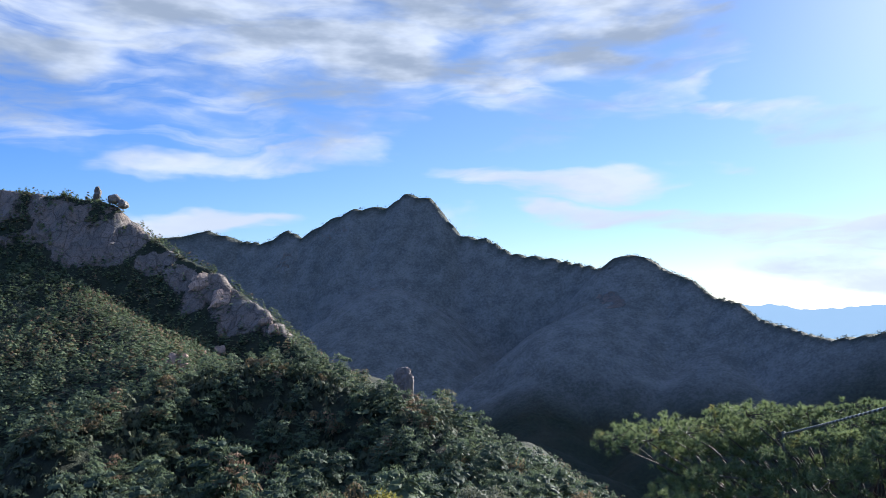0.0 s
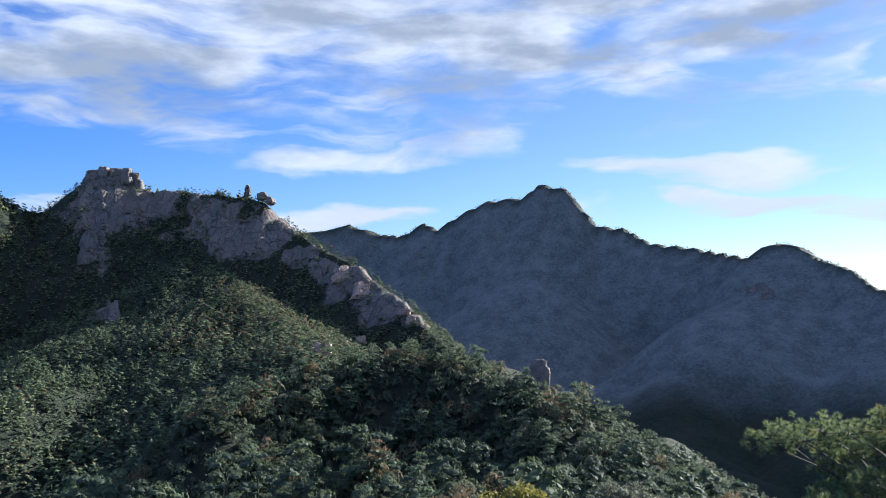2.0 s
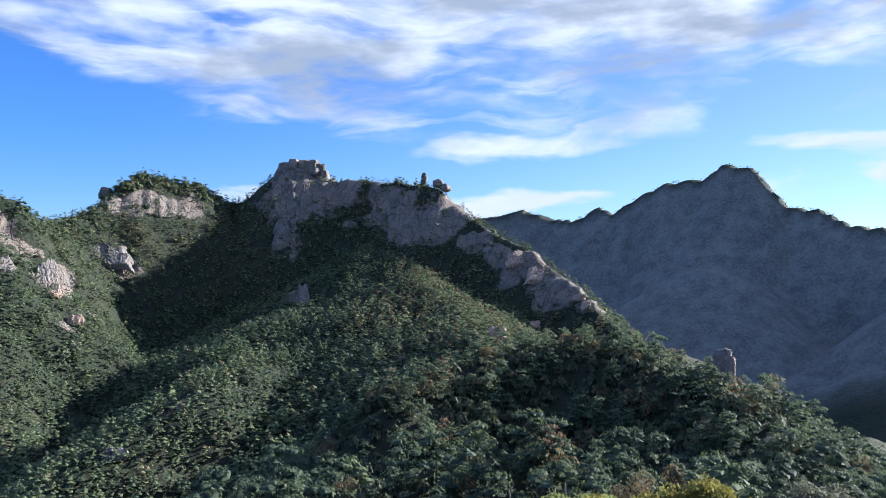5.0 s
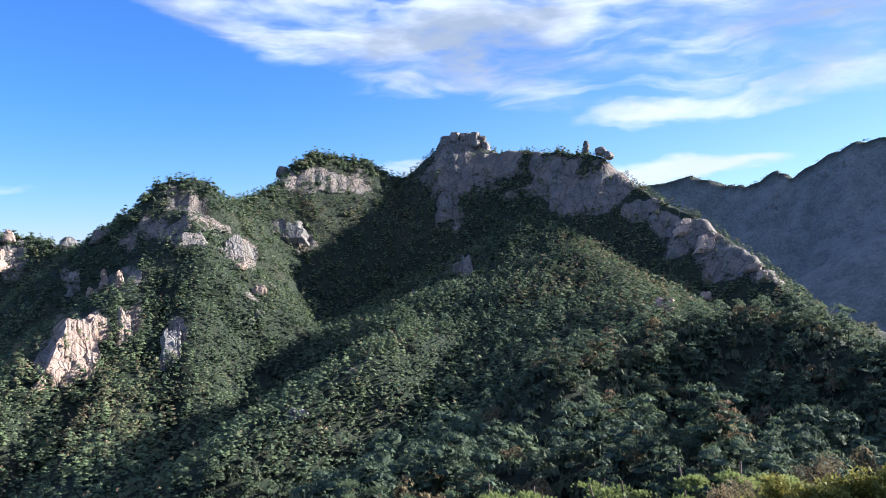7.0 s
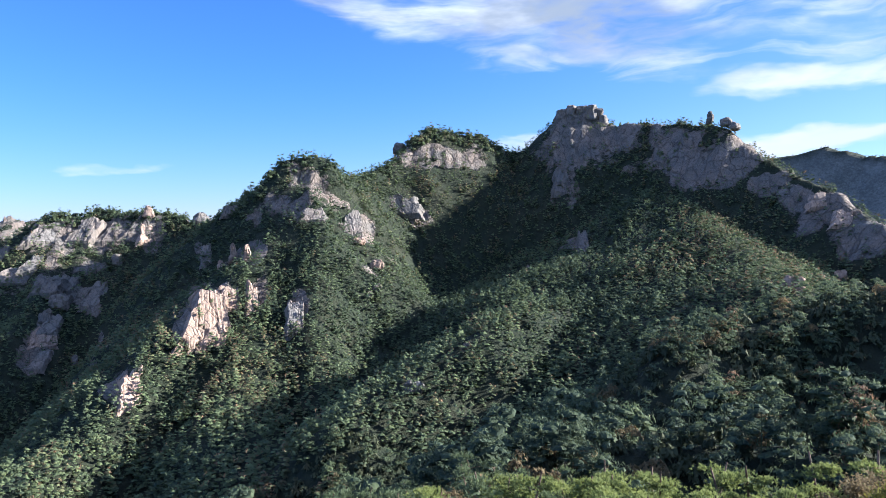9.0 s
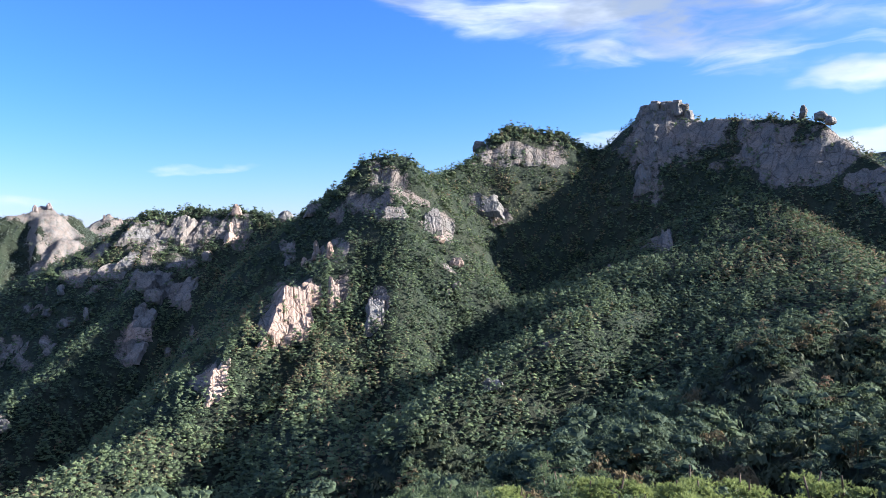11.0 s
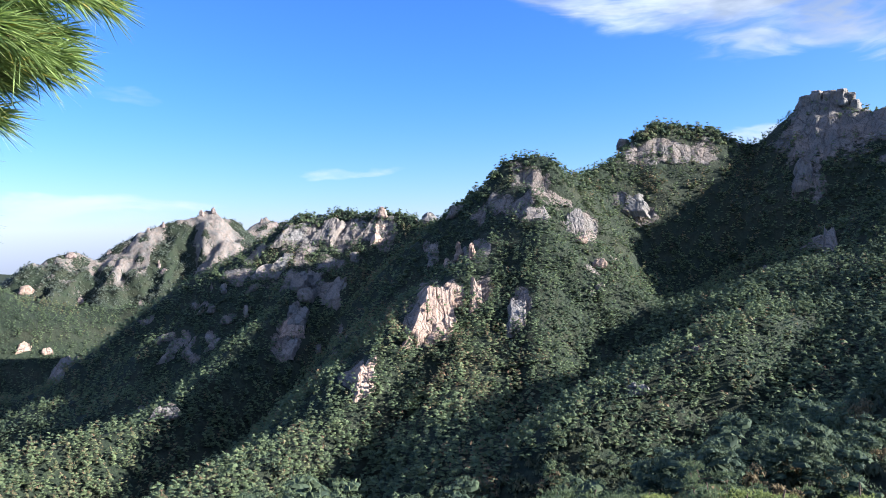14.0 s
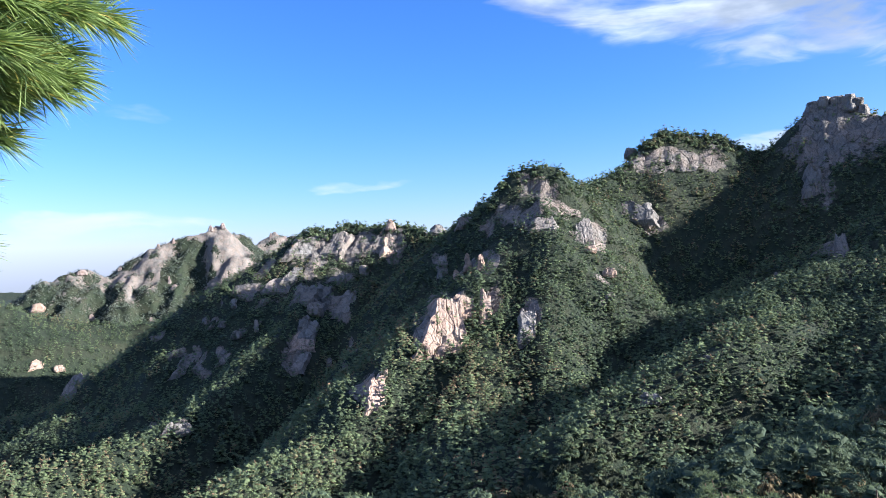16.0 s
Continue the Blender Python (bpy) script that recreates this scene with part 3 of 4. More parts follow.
def raw_mesh(name, verts, faces, mat, smooth=True):
    """A mesh from arrays; all faces have the same number of corners."""
    verts, faces = np.asarray(verts, np.float32), np.asarray(faces, np.int32)
    me = bpy.data.meshes.new(name)
    k = faces.shape[1]
    me.vertices.add(len(verts)), me.loops.add(faces.size), me.polygons.add(len(faces))
    me.vertices.foreach_set("co", verts.ravel())
    me.loops.foreach_set("vertex_index", faces.ravel())
    me.polygons.foreach_set("loop_start", np.arange(0, faces.size, k, dtype=np.int32))
    me.polygons.foreach_set("use_smooth", np.full(len(faces), smooth))
    me.materials.append(mat)
    me.update(calc_edges=True)
    return me


def give(me, name, values):
    me.attributes.new(name, "FLOAT", "POINT").data.foreach_set("value", np.asarray(values, np.float32))


BB, RR, GX, GY = polar_sheet()
GZ, GROCK = ground(GX, GY)
rows_n, cols_n = GX.shape
index = np.arange(rows_n * cols_n).reshape(rows_n, cols_n)
quads = np.stack([index[:-1, :-1], index[:-1, 1:], index[1:, 1:], index[1:, :-1]], -1).reshape(-1, 4)[:, ::-1]
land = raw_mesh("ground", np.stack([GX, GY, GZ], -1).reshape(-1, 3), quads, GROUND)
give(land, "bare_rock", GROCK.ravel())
# where the painted haze lies: beyond 700 m to the right, below the crests
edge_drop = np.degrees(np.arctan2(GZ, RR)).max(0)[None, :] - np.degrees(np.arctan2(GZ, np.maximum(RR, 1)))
give(land, "haze_tone", (np.clip((RR - 700) / 60, 0, 1) * (BB < radians(40)) * np.clip((edge_drop - 0.1) / 0.4, 0, 1)).ravel())
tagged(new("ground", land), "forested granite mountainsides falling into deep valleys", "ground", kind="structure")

def horizon_hills():
    """Faint hills far beyond the valleys, their haze put in as a blue glow: two long ranges against the sky."""
    m, t = material("hazy_hill_glow")
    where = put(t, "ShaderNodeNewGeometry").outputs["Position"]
    tone = blend(t, noise_at(t, where, 0.004, 5.0), HILL_HAZE[0], HILL_HAZE[1])
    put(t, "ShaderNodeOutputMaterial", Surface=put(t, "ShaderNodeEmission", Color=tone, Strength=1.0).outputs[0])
    for far, up, seed in ((4700, 0.62, 3), (4300, -0.1, 8)):
        b = np.radians(np.linspace(-75, -8, 260))
        top = np.tan(radians(up)) * far + fractal(b * 900, b * 0, 60, seed, 6) * 70
        lines = []
        for k, (back, drop) in enumerate(((-380, 420), (-190, 160), (-60, 40), (0, 0), (150, 120))):
            rough = fractal(b * 2600, b * 0 + k * 7.3, 40, seed + 20, 4) * (0 if drop == 0 else 40)
            lines.append(np.stack([-np.sin(b) * (far + back), np.cos(b) * (far + back), top - drop + rough], -1))
        n = len(b)
        grid = np.arange(len(lines) * n).reshape(len(lines), n)
        q = np.stack([grid[:-1, :-1], grid[:-1, 1:], grid[1:, 1:], grid[1:, :-1]], -1).reshape(-1, 4)
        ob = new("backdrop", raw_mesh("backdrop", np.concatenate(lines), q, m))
        tagged(ob, "range of hills on the horizon, glowing pale haze blue", "hills", kind="structure")


# glow colours that stand for the haze in front of the hills
HILL_HAZE = ((0.12, 0.18, 0.25, 1), (0.14, 0.20, 0.275, 1))
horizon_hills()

# how high the ground stands against the eye's level, nearest first: used to plant only the near sides of the ridges
HEIGHT = np.degrees(np.arctan2(GZ, RR))
SKYLINE = np.maximum.accumulate(HEIGHT, axis=0)


# ---- trees ----
rng = np.random.default_rng(7)


def tuft_triangles(centres, size, tilt, rng, long=1.0, slope=None, broad=0.45):
    """A small leaf-like triangle at each place; slope gives the way it falls outward, if any."""
    n = len(centres)
    yaw = rng.uniform(0, 2 * np.pi, n)
    a = np.stack([np.cos(yaw), np.sin(yaw), rng.normal(0, tilt, n)], 1)
    b = np.stack([-np.sin(yaw), np.cos(yaw), rng.normal(0, tilt, n)], 1)
    if slope is not None:
        a[:, 2] -= a[:, 0] * slope[:, 0] + a[:, 1] * slope[:, 1]
        b[:, 2] -= b[:, 0] * slope[:, 0] + b[:, 1] * slope[:, 1]
    s = (size * rng.uniform(0.6, 1.3, n))[:, None]
    return np.stack([centres - a * s * 0.5 * long - b * s * broad, centres - a * s * 0.5 * long + b * s * broad, centres + a * s * 0.7 * long + [0, 0, 1] * s * 0.12], 1)


def dome_pad(count, wide, rise, rng):
    """Places on a shallow dome, and the outward fall of its surface."""
    yaw, r = rng.uniform(0, 2 * np.pi, count), np.sqrt(rng.uniform(0, 1, count)) * rng.uniform(0.8, 1.1, count)
    x, y = np.cos(yaw) * r * wide, np.sin(yaw) * r * wide
    z = rise * wide * (1 - r * r) + rng.normal(0, 0.06 * wide, count)
    return np.stack([x, y, z], 1), np.stack([x, y], 1) * (2.0 * rise / wide)


def core_lump(wide, rise, rng, ring=5, double=True):
    """The dense inside of one needle pad: a flat uneven dome, closed below. Triangles (n, 3, 3)."""
    yaw = np.sort(np.linspace(0, 2 * np.pi, ring, endpoint=False) + rng.normal(0, 0.12, ring)) + rng.uniform(0, 6.3)
    way = np.stack([np.cos(yaw), np.sin(yaw), np.zeros(ring)], 1)
    outer = way * wide * rng.uniform(0.75, 1.12, ring)[:, None] + [0, 0, 1] * rng.normal(-0.04 * wide, 0.07 * wide, ring)[:, None]
    lean = rng.normal(0, 0.16, 2)
    outer[:, 2] += outer[:, 0] * lean[0] + outer[:, 1] * lean[1]
    top, low = np.array([rng.normal(0, 0.2) * wide, rng.normal(0, 0.2) * wide, rise * wide * 0.9]), np.array([0, 0, -0.16 * wide])
    out = []
    for k in range(ring):
        a, b = outer[k], outer[(k + 1) % ring]
        out.append([low, b, a])
        if double:
            c, d = a * [0.66, 0.66, 0.9] + [0, 0, 0.7 * rise * wide], b * [0.66, 0.66, 0.9] + [0, 0, 0.7 * rise * wide]
            out += [[a, b, d], [a, d, c], [c, d, top]]
        else:
            out.append([a, b, top])
    return np.array(out)


def toned(tris, tone):
    """Triangles with a tone of their own in a fourth column, added to the tree's."""
    return np.concatenate([tris, np.full((*tris.shape[:2], 1), tone)], 2)


def pine_shape(rng, pads, split, tufts, size, height=7.0, spread=2.8, ring=5, base=0.22, double=False):
    """Crown of a red pine: tiers of dense clumps toned dark as inner shade, ragged with paler tufts. Triangles (n, 3,
    4).
    """
    out = []
    for k in range(pads):
        h = height * (base + (0.94 - base) * (k + rng.uniform(0, 1)) / pads)
        reach = spread * (1.0 - 0.85 * max(0.0, (h / height - 0.35) / 0.65)) * rng.uniform(0.3, 0.9)
        yaw = rng.uniform(0, 2 * np.pi)
        wide = rng.uniform(0.75, 1.2) * spread * 0.42 * (1.15 - 0.4 * h / height)
        place = np.array([np.cos(yaw) * reach, np.sin(yaw) * reach, h])
        for _ in range(split):
            turn, off = rng.uniform(0, 2 * np.pi), wide * rng.uniform(0.3, 0.6) * (split > 1)
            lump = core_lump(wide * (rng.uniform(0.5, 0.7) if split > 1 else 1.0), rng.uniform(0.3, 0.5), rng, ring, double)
            # the crown's inner shade is put into the tone of split clumps
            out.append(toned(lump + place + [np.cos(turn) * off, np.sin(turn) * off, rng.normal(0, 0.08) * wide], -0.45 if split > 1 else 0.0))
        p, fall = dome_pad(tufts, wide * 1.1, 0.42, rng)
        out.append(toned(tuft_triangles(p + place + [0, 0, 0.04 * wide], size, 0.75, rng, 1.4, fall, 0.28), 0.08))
    return np.concatenate(out)


def shrub_shape(rng, lumps, per_lump, size, height=4.0, spread=2.2):
    out = []
    for _ in range(lumps):
        yaw, reach = rng.uniform(0, 2 * np.pi), spread * rng.uniform(0, 0.75)
        h = height * rng.uniform(0.3, 0.7) * (1.1 - 0.5 * reach / spread)
        p, fall = dome_pad(per_lump, spread * rng.uniform(0.35, 0.55), 0.95, rng)
        out.append(tuft_triangles(p + [np.cos(yaw) * reach, np.sin(yaw) * reach, h], size, 0.4, rng, 1.0, fall))
    return np.concatenate(out)


def trunk_shape(height, thick, sides=4):
    """A tapered trunk as triangles."""
    a = np.linspace(0, 2 * np.pi, sides + 1)
    out = []
    for u, v in zip(a[:-1], a[1:]):
        out.append([[np.cos(u) * thick, np.sin(u) * thick, -0.8], [np.cos(v) * thick, np.sin(v) * thick, -0.8], [0.1, 0, height]])
    return np.array(out)


def scatter(near, far, per_square_metre, from_bearing=-40.0, to_bearing=98.0, hidden=2.0, seed=3, crest_only=0.0, rocky=0.42):
    """Places for trees on the sides of the ridges that face the lookout."""
    g = np.random.default_rng(seed)
    n = int(0.5 * radians(to_bearing - from_bearing) * (far * far - near * near) * per_square_metre)
    r = np.sqrt(g.uniform(near * near, far * far, n))
    b = np.radians(g.uniform(from_bearing, to_bearing, n))
    x, y = -np.sin(b) * r, np.cos(b) * r
    ri = np.clip(np.searchsorted(RR[:, 0], r) - 1, 0, rows_n - 1)
    ci = np.clip(np.searchsorted(BB[0], b), 0, cols_n - 1)
    z, rock = GZ[ri, ci], GROCK[ri, ci]
    up = np.degrees(np.arctan2(z + 5.0, r))
    if crest_only:
        z = np.where(up > SKYLINE[-1, ci] - crest_only, z, -1e6)
        up = np.where(z < -1e5, -90.0, up)
    keep = (up > SKYLINE[np.maximum(ri - 2, 0), ci] - hidden) & (rock + g.normal(0, 0.22, n) < rocky)
    x, y = x[keep], y[keep]
    z, rock = ground(x, y)
    return np.stack([x, y, z], 1)


def forest(name, places, shapes, mat, label, low=0.55, high=1.45, flat=1.0):
    """Many small trees in one mesh."""
    g = np.random.default_rng(len(places))
    tris, tones = [], []
    kinds = g.integers(0, len(shapes), len(places))
    # broad drifts of lighter and darker trees
    drift = np.clip(0.42 + fractal(places[:, 0], places[:, 1], 60, 91, 3) * 0.9 + g.normal(0, 0.30, len(places)), 0, 0.88)
    for k, shape in enumerate(shapes):
        mine = np.nonzero(kinds == k)[0]
        if not len(mine):
            continue
        yaw, s = g.uniform(0, 2 * np.pi, len(mine)), low + (high - low) * g.uniform(0, 1, len(mine)) ** 1.3
        c, sn = np.cos(yaw), np.sin(yaw)
        p = shape.reshape(-1, shape.shape[2])
        own = p[:, 3] if p.shape[1] > 3 else np.zeros(len(p))
        x = (p[None, :, 0] * c[:, None] - p[None, :, 1] * sn[:, None]) * s[:, None] + places[mine, 0:1]
        y = (p[None, :, 0] * sn[:, None] + p[None, :, 1] * c[:, None]) * s[:, None] + places[mine, 1:2]
        z = p[None, :, 2] * s[:, None] * flat + places[mine, 2:3] - 0.3
        tris.append(np.stack([x, y, z], -1).reshape(-1, 3))
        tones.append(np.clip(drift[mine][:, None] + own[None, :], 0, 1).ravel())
    v = np.concatenate(tris)
    me = raw_mesh(name, v, np.arange(len(v)).reshape(-1, 3), mat, False)
    give(me, "tone", np.concatenate(tones))
    return tagged(new(name, me), label, "forest", kind="stuff")


def plant_slopes():
    lod = np.random.default_rng(5)
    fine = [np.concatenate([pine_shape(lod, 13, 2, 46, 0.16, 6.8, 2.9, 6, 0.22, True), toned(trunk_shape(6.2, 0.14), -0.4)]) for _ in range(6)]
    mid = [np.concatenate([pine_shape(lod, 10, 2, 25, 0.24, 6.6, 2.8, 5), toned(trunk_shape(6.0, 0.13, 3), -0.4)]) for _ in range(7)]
    back = [pine_shape(lod, 6, 1, 4, 0.42, 6.8, 2.35, 5, 0.16) for _ in range(8)]
    distant = [pine_shape(lod, 4, 1, 2, 0.6, 5.0, 2.25, 4, 0.06) for _ in range(6)]
    faint = [pine_shape(lod, 3, 1, 1, 0.6, 1.7, 2.0, 4, 0.0) for _ in range(4)]
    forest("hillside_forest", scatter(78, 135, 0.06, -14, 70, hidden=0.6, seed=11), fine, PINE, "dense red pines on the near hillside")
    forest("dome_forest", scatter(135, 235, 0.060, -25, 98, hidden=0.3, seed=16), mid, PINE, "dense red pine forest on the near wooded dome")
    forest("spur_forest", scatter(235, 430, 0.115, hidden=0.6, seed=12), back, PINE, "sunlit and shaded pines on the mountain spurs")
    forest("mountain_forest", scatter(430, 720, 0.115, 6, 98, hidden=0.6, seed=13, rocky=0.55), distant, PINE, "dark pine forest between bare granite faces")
    forest("ridge_forest", scatter(720, 1250, 0.06, -40, 38, hidden=0.6, seed=14, crest_only=0.3), faint, HAZY_PINE, "sparse pines along the crest of the far ridge")
    forest("low_ridge_forest", scatter(720, 1100, 0.065, 60, 98, hidden=0.6, seed=19), distant, PINE, "pine forest on the low ridge above the valley")
    forest("far_forest", scatter(1600, 2450, 0.035, 66, 98, hidden=0.5, seed=17), [pine_shape(lod, 3, 1, 2, 1.6, 5.0, 4.5, 4, 0.0) for _ in range(4)], HAZY_SCRUB, "scrub and pines between the far bare cliffs")
    cap = [shrub_shape(lod, 4, 10, 0.75, 2.1, 2.2) for _ in range(4)]
    forest("crest_bushes", scatter(430, 720, 0.10, 38, 76, hidden=0.6, seed=23, crest_only=0.55, rocky=1.6), cap, PINE, "bushes and stunted pines capping the granite summits")
    ledge = [np.concatenate([core_lump(1.3, 0.6, lod, 5, False), shrub_shape(lod, 3, 5, 0.5, 1.6, 1.4)]) for _ in range(4)]
    cracks = scatter(430, 720, 0.09, 8, 80, hidden=0.6, seed=29, rocky=2.0)
    cracks = cracks[np.abs(fractal(cracks[:, 0], cracks[:, 1], 38, 95, 3)) < 0.07]
    forest("ledge_bushes", cracks, ledge, PINE, "low bushes rooted in the cracks of the granite faces")
    low = [shrub_shape(lod, 4, 16, 0.42, 1.5, 1.3) for _ in range(4)]
    small = [shrub_shape(lod, 4, 36, 0.19, 1.5, 1.3) for _ in range(4)]
    forest("undergrowth", scatter(20, 62, 0.28, -20, 75, hidden=3.0, seed=21), small, UNDER, "low green and brown undergrowth below the lookout")
    forest("undergrowth", scatter(62, 140, 0.22, -20, 75, hidden=1.0, seed=22), low, UNDER, "low green and brown undergrowth between the pines")
    thicket = [shrub_shape(lod, 3, 12, 0.55, 2.2, 1.9) for _ in range(4)]
    forest("undergrowth", scatter(130, 240, 0.20, -25, 75, hidden=0.5, seed=25), thicket, UNDER, "dark undergrowth below the pines of the wooded dome")
    brown = [shrub_shape(lod, 6, 60, 0.22) for _ in range(4)]
    forest("autumn_trees", scatter(78, 260, 0.012, -16, 45, hidden=0.8, seed=15), brown, BROAD, "scattered brown autumn trees among the pines")


plant_slopes()


# ---- helpers for things with parts ----
def part(name, me, parent, label=""):
    """Links a mesh as one part under a thing or under a part."""
    ob = new(name, me)
    ob.parent = parent
    return tagged(ob, label)


def thing(name, place, label, category, group="", turn=0.0):
    ob = new(name)
    ob.empty_display_size = 0.2
    ob.matrix_basis = Matrix.Translation(place) @ Matrix.Rotation(turn, 4, "Z")
    return tagged(ob, label, category, group)


def at(bearing, height, distance):
    b = radians(bearing)
    return Vector((-math.sin(b) * distance, math.cos(b) * distance, math.tan(radians(height)) * distance))


def on_ground(bearing, distance):
    p = at(bearing, 0, distance)
    z, _ = ground(np.array([p.x]), np.array([p.y]))
    return Vector((p.x, p.y, float(z[0])))


def site(bearing, height, least=60.0):
    """The nearest place on the ground that stands at this bearing and height."""
    column = int(np.argmin(np.abs(BB[0] - radians(bearing))))
    good = np.nonzero((HEIGHT[:, column] >= height) & (RR[:, 0] >= least))[0]
    row = good[0] if len(good) else int(np.argmax(HEIGHT[:, column] * (RR[:, 0] >= least)))
    return Vector((GX[row, column], GY[row, column], GZ[row, column])), RR[row, 0]


def tube(points, radii, sides=7):
    """A tapered round limb along a line of points: vertices and quads."""
    pts = [Vector(p) for p in points]
    verts, faces = [], []
    for i, p in enumerate(pts):
        d = (pts[min(i + 1, len(pts) - 1)] - pts[max(i - 1, 0)]).normalized()
        a = d.orthogonal().normalized()
        b = d.cross(a)
        for k in range(sides):
            w = 2 * math.pi * k / sides
            verts.append(p + (a * math.cos(w) + b * math.sin(w)) * radii[i])
    for i in range(len(pts) - 1):
        for k in range(sides):
            faces.append((i * sides + k, i * sides + (k + 1) % sides, (i + 1) * sides + (k + 1) % sides, (i + 1) * sides + k))
    return np.array(verts), np.array(faces)


def joined(pieces):
    verts, faces, n = [], [], 0
    for v, f in pieces:
        verts.append(v), faces.append(f + n)
        n += len(v)
    return np.concatenate(verts), np.concatenate(faces)


def bent_line(a, b, bend, steps, g):
    a, b = Vector(a), Vector(b)
    side = Vector(g.normal(0, 1, 3)) * bend
    return [a.lerp(b, k / steps) + side * math.sin(math.pi * k / steps) + Vector(g.normal(0, bend * 0.12, 3)) * (0 < k < steps) for k in range(steps + 1)]


def leaf_mesh(name, tris, tones, mat):
    v = tris.reshape(-1, 3)
    me = raw_mesh(name, v, np.arange(len(v)).reshape(-1, 3), mat, False)
    give(me, "tone", np.repeat(tones, 3))
    return me


# ---- rocks ----
def rock_mesh(name, size, seed, mat, boxy=0.6, joints=1.0, taper=0.25, steps=(56, 40), lumpy=1.0):
    """A granite block with rounded edges, upright joints and broken ledges, standing on z = 0."""
    nu, nv = steps
    off = Vector((seed * 7.3, seed * 3.1, seed * 5.7))
    bend = lambda c: math.copysign(abs(c) ** boxy, c)
    scale = max(size)
    verts = []
    for j in range(nv + 1):
        w = math.pi * (j / nv - 0.5)
        for i in range(nu):
            u = 2 * math.pi * i / nu
            p = Vector((bend(math.cos(u)) * bend(math.cos(w)), bend(math.sin(u)) * bend(math.cos(w)), bend(math.sin(w))))
            narrow = 1.0 - taper * (p.z + 1) / 2
            q = Vector((p.x * size[0] / 2 * narrow, p.y * size[1] / 2 * narrow, p.z * size[2] / 2))
            s = q / scale
            stretch = Vector((s.x * 5, s.y * 5, s.z * 1.7)) + off
            d, _ = noise.voronoi(stretch + Vector(noise.noise_vector(s * 3 + off)) * 0.35)
            slab = noise.cell(stretch * 0.8) * 0.5
            crack = max(0.0, 1 - (d[1] - d[0]) / 0.12)
            ledge = noise.fractal(Vector((s.x * 3, s.y * 3, s.z * 9)) + off, 0.8, 2.0, 4)
            fine = noise.fractal(s * 14 + off, 0.9, 2.0, 4)
            out = (0.035 * slab - 0.045 * crack) * joints + 0.035 * ledge + 0.012 * fine + lumpy * (0.15 * noise.noise(s * 2.2 + off) + 0.07 * noise.noise(s * 5 + off))
            n = Vector((p.x, p.y, p.z * 0.6)).normalized()
            verts.append(q + n * out * scale)
    quads = []
    for j in range(nv):
        for i in range(nu):
            quads.append((j * nu + i, j * nu + (i + 1) % nu, (j + 1) * nu + (i + 1) % nu, (j + 1) * nu + i))
    v = np.array(verts)
    v[:, 2] += size[2] / 2
    me = raw_mesh(name, v, np.array(quads), mat, True)
    me.set_sharp_from_angle(angle=radians(38))
    return me


LABELS = {
    "cliff": ("pale pink granite cliff lit by the sun among pines", "grey weathered granite cliff with dark water stains"),
    "rock_pinnacle": ("narrow pale granite pinnacle standing above the pines",) * 2,
    "boulder": ("rounded granite boulder lying among the pines",) * 2,
}


def cliff_mesh(name, w, h, seed, mat, skew, steps=(60, 54), shear=0.0):
    """A bare rock face let into the hillside: uneven outline, upright flutes, broken ledges. Foot at z = 0, face towards -y."""
    nu, nv = steps
    off = Vector((seed * 3.7, seed * 9.1, seed * 1.3))
    verts = []
    for j in range(nv + 1):
        v = j / nv
        left = -0.5 + skew * v + 0.10 * noise.noise(Vector((v * 4, 1.5, 0)) + off) + 0.05 * noise.noise(Vector((v * 13, 1.5, 0)) + off)
        right = 0.5 - 0.12 * v + 0.12 * noise.noise(Vector((v * 4, 7.5, 0)) + off) + 0.05 * noise.noise(Vector((v * 13, 7.5, 0)) + off)
        for i in range(nu + 1):
            u = i / nu
            x = left + (right - left) * u
            top = 0.95 + (0.12 if skew > 0.3 else 0.25) * noise.noise(Vector((x * 3.5, 0, 3)) + off) + 0.08 * noise.noise(Vector((x * 17, 0, 3)) + off)
            z = v * top
            rim = min(u, 1 - u, 0.5 * v + 0.06, 1 - v) * 5
            bulge = min(1.0, max(0.0, rim) * 1.6)
            # slabs split along joints, each with its own tilt
            d, pts = noise.voronoi(Vector((x * 3.2 + 0.5 * z, 0.3, z * 1.7)) + off + Vector((noise.noise(Vector((x * 6, 1, z * 6))), 0, 0)) * 0.25)
            c = pts[0]
            tilt = noise.cell(c * 9.1) * (x * 3.2 + 0.5 * z + off.x - c.x) + noise.cell(c * 5.3) * (z * 1.7 + off.z - c.z)
            slab = 0.024 * noise.cell(c * 7.7) + 0.026 * tilt - 0.024 * max(0.0, 1 - (d[1] - d[0]) / 0.08)
            flute = abs(noise.noise(Vector((x * 14 + z * 1.6, 0.3, z * 0.9)) + off)) * 0.020 + abs(noise.noise(Vector((x * 34 + z * 3, 2.3, z * 1.2)) + off)) * 0.010
            rough = 0.008 * noise.fractal(Vector((x * 20, 0, z * 20)) + off, 0.9, 2.0, 4)
            out = bulge * (0.06 + slab - flute + rough) - (1 - bulge) * 0.25
            verts.append((x * w + shear * z * h, -out * min(w, h), z * h))
    n = nu + 1
    quads = [(j * n + i, j * n + i + 1, (j + 1) * n + i + 1, (j + 1) * n + i) for j in range(nv) for i in range(nu)]
    me = raw_mesh(name, np.array(verts), np.array(quads), mat, True)
    me.set_sharp_from_angle(angle=radians(24))
    return me


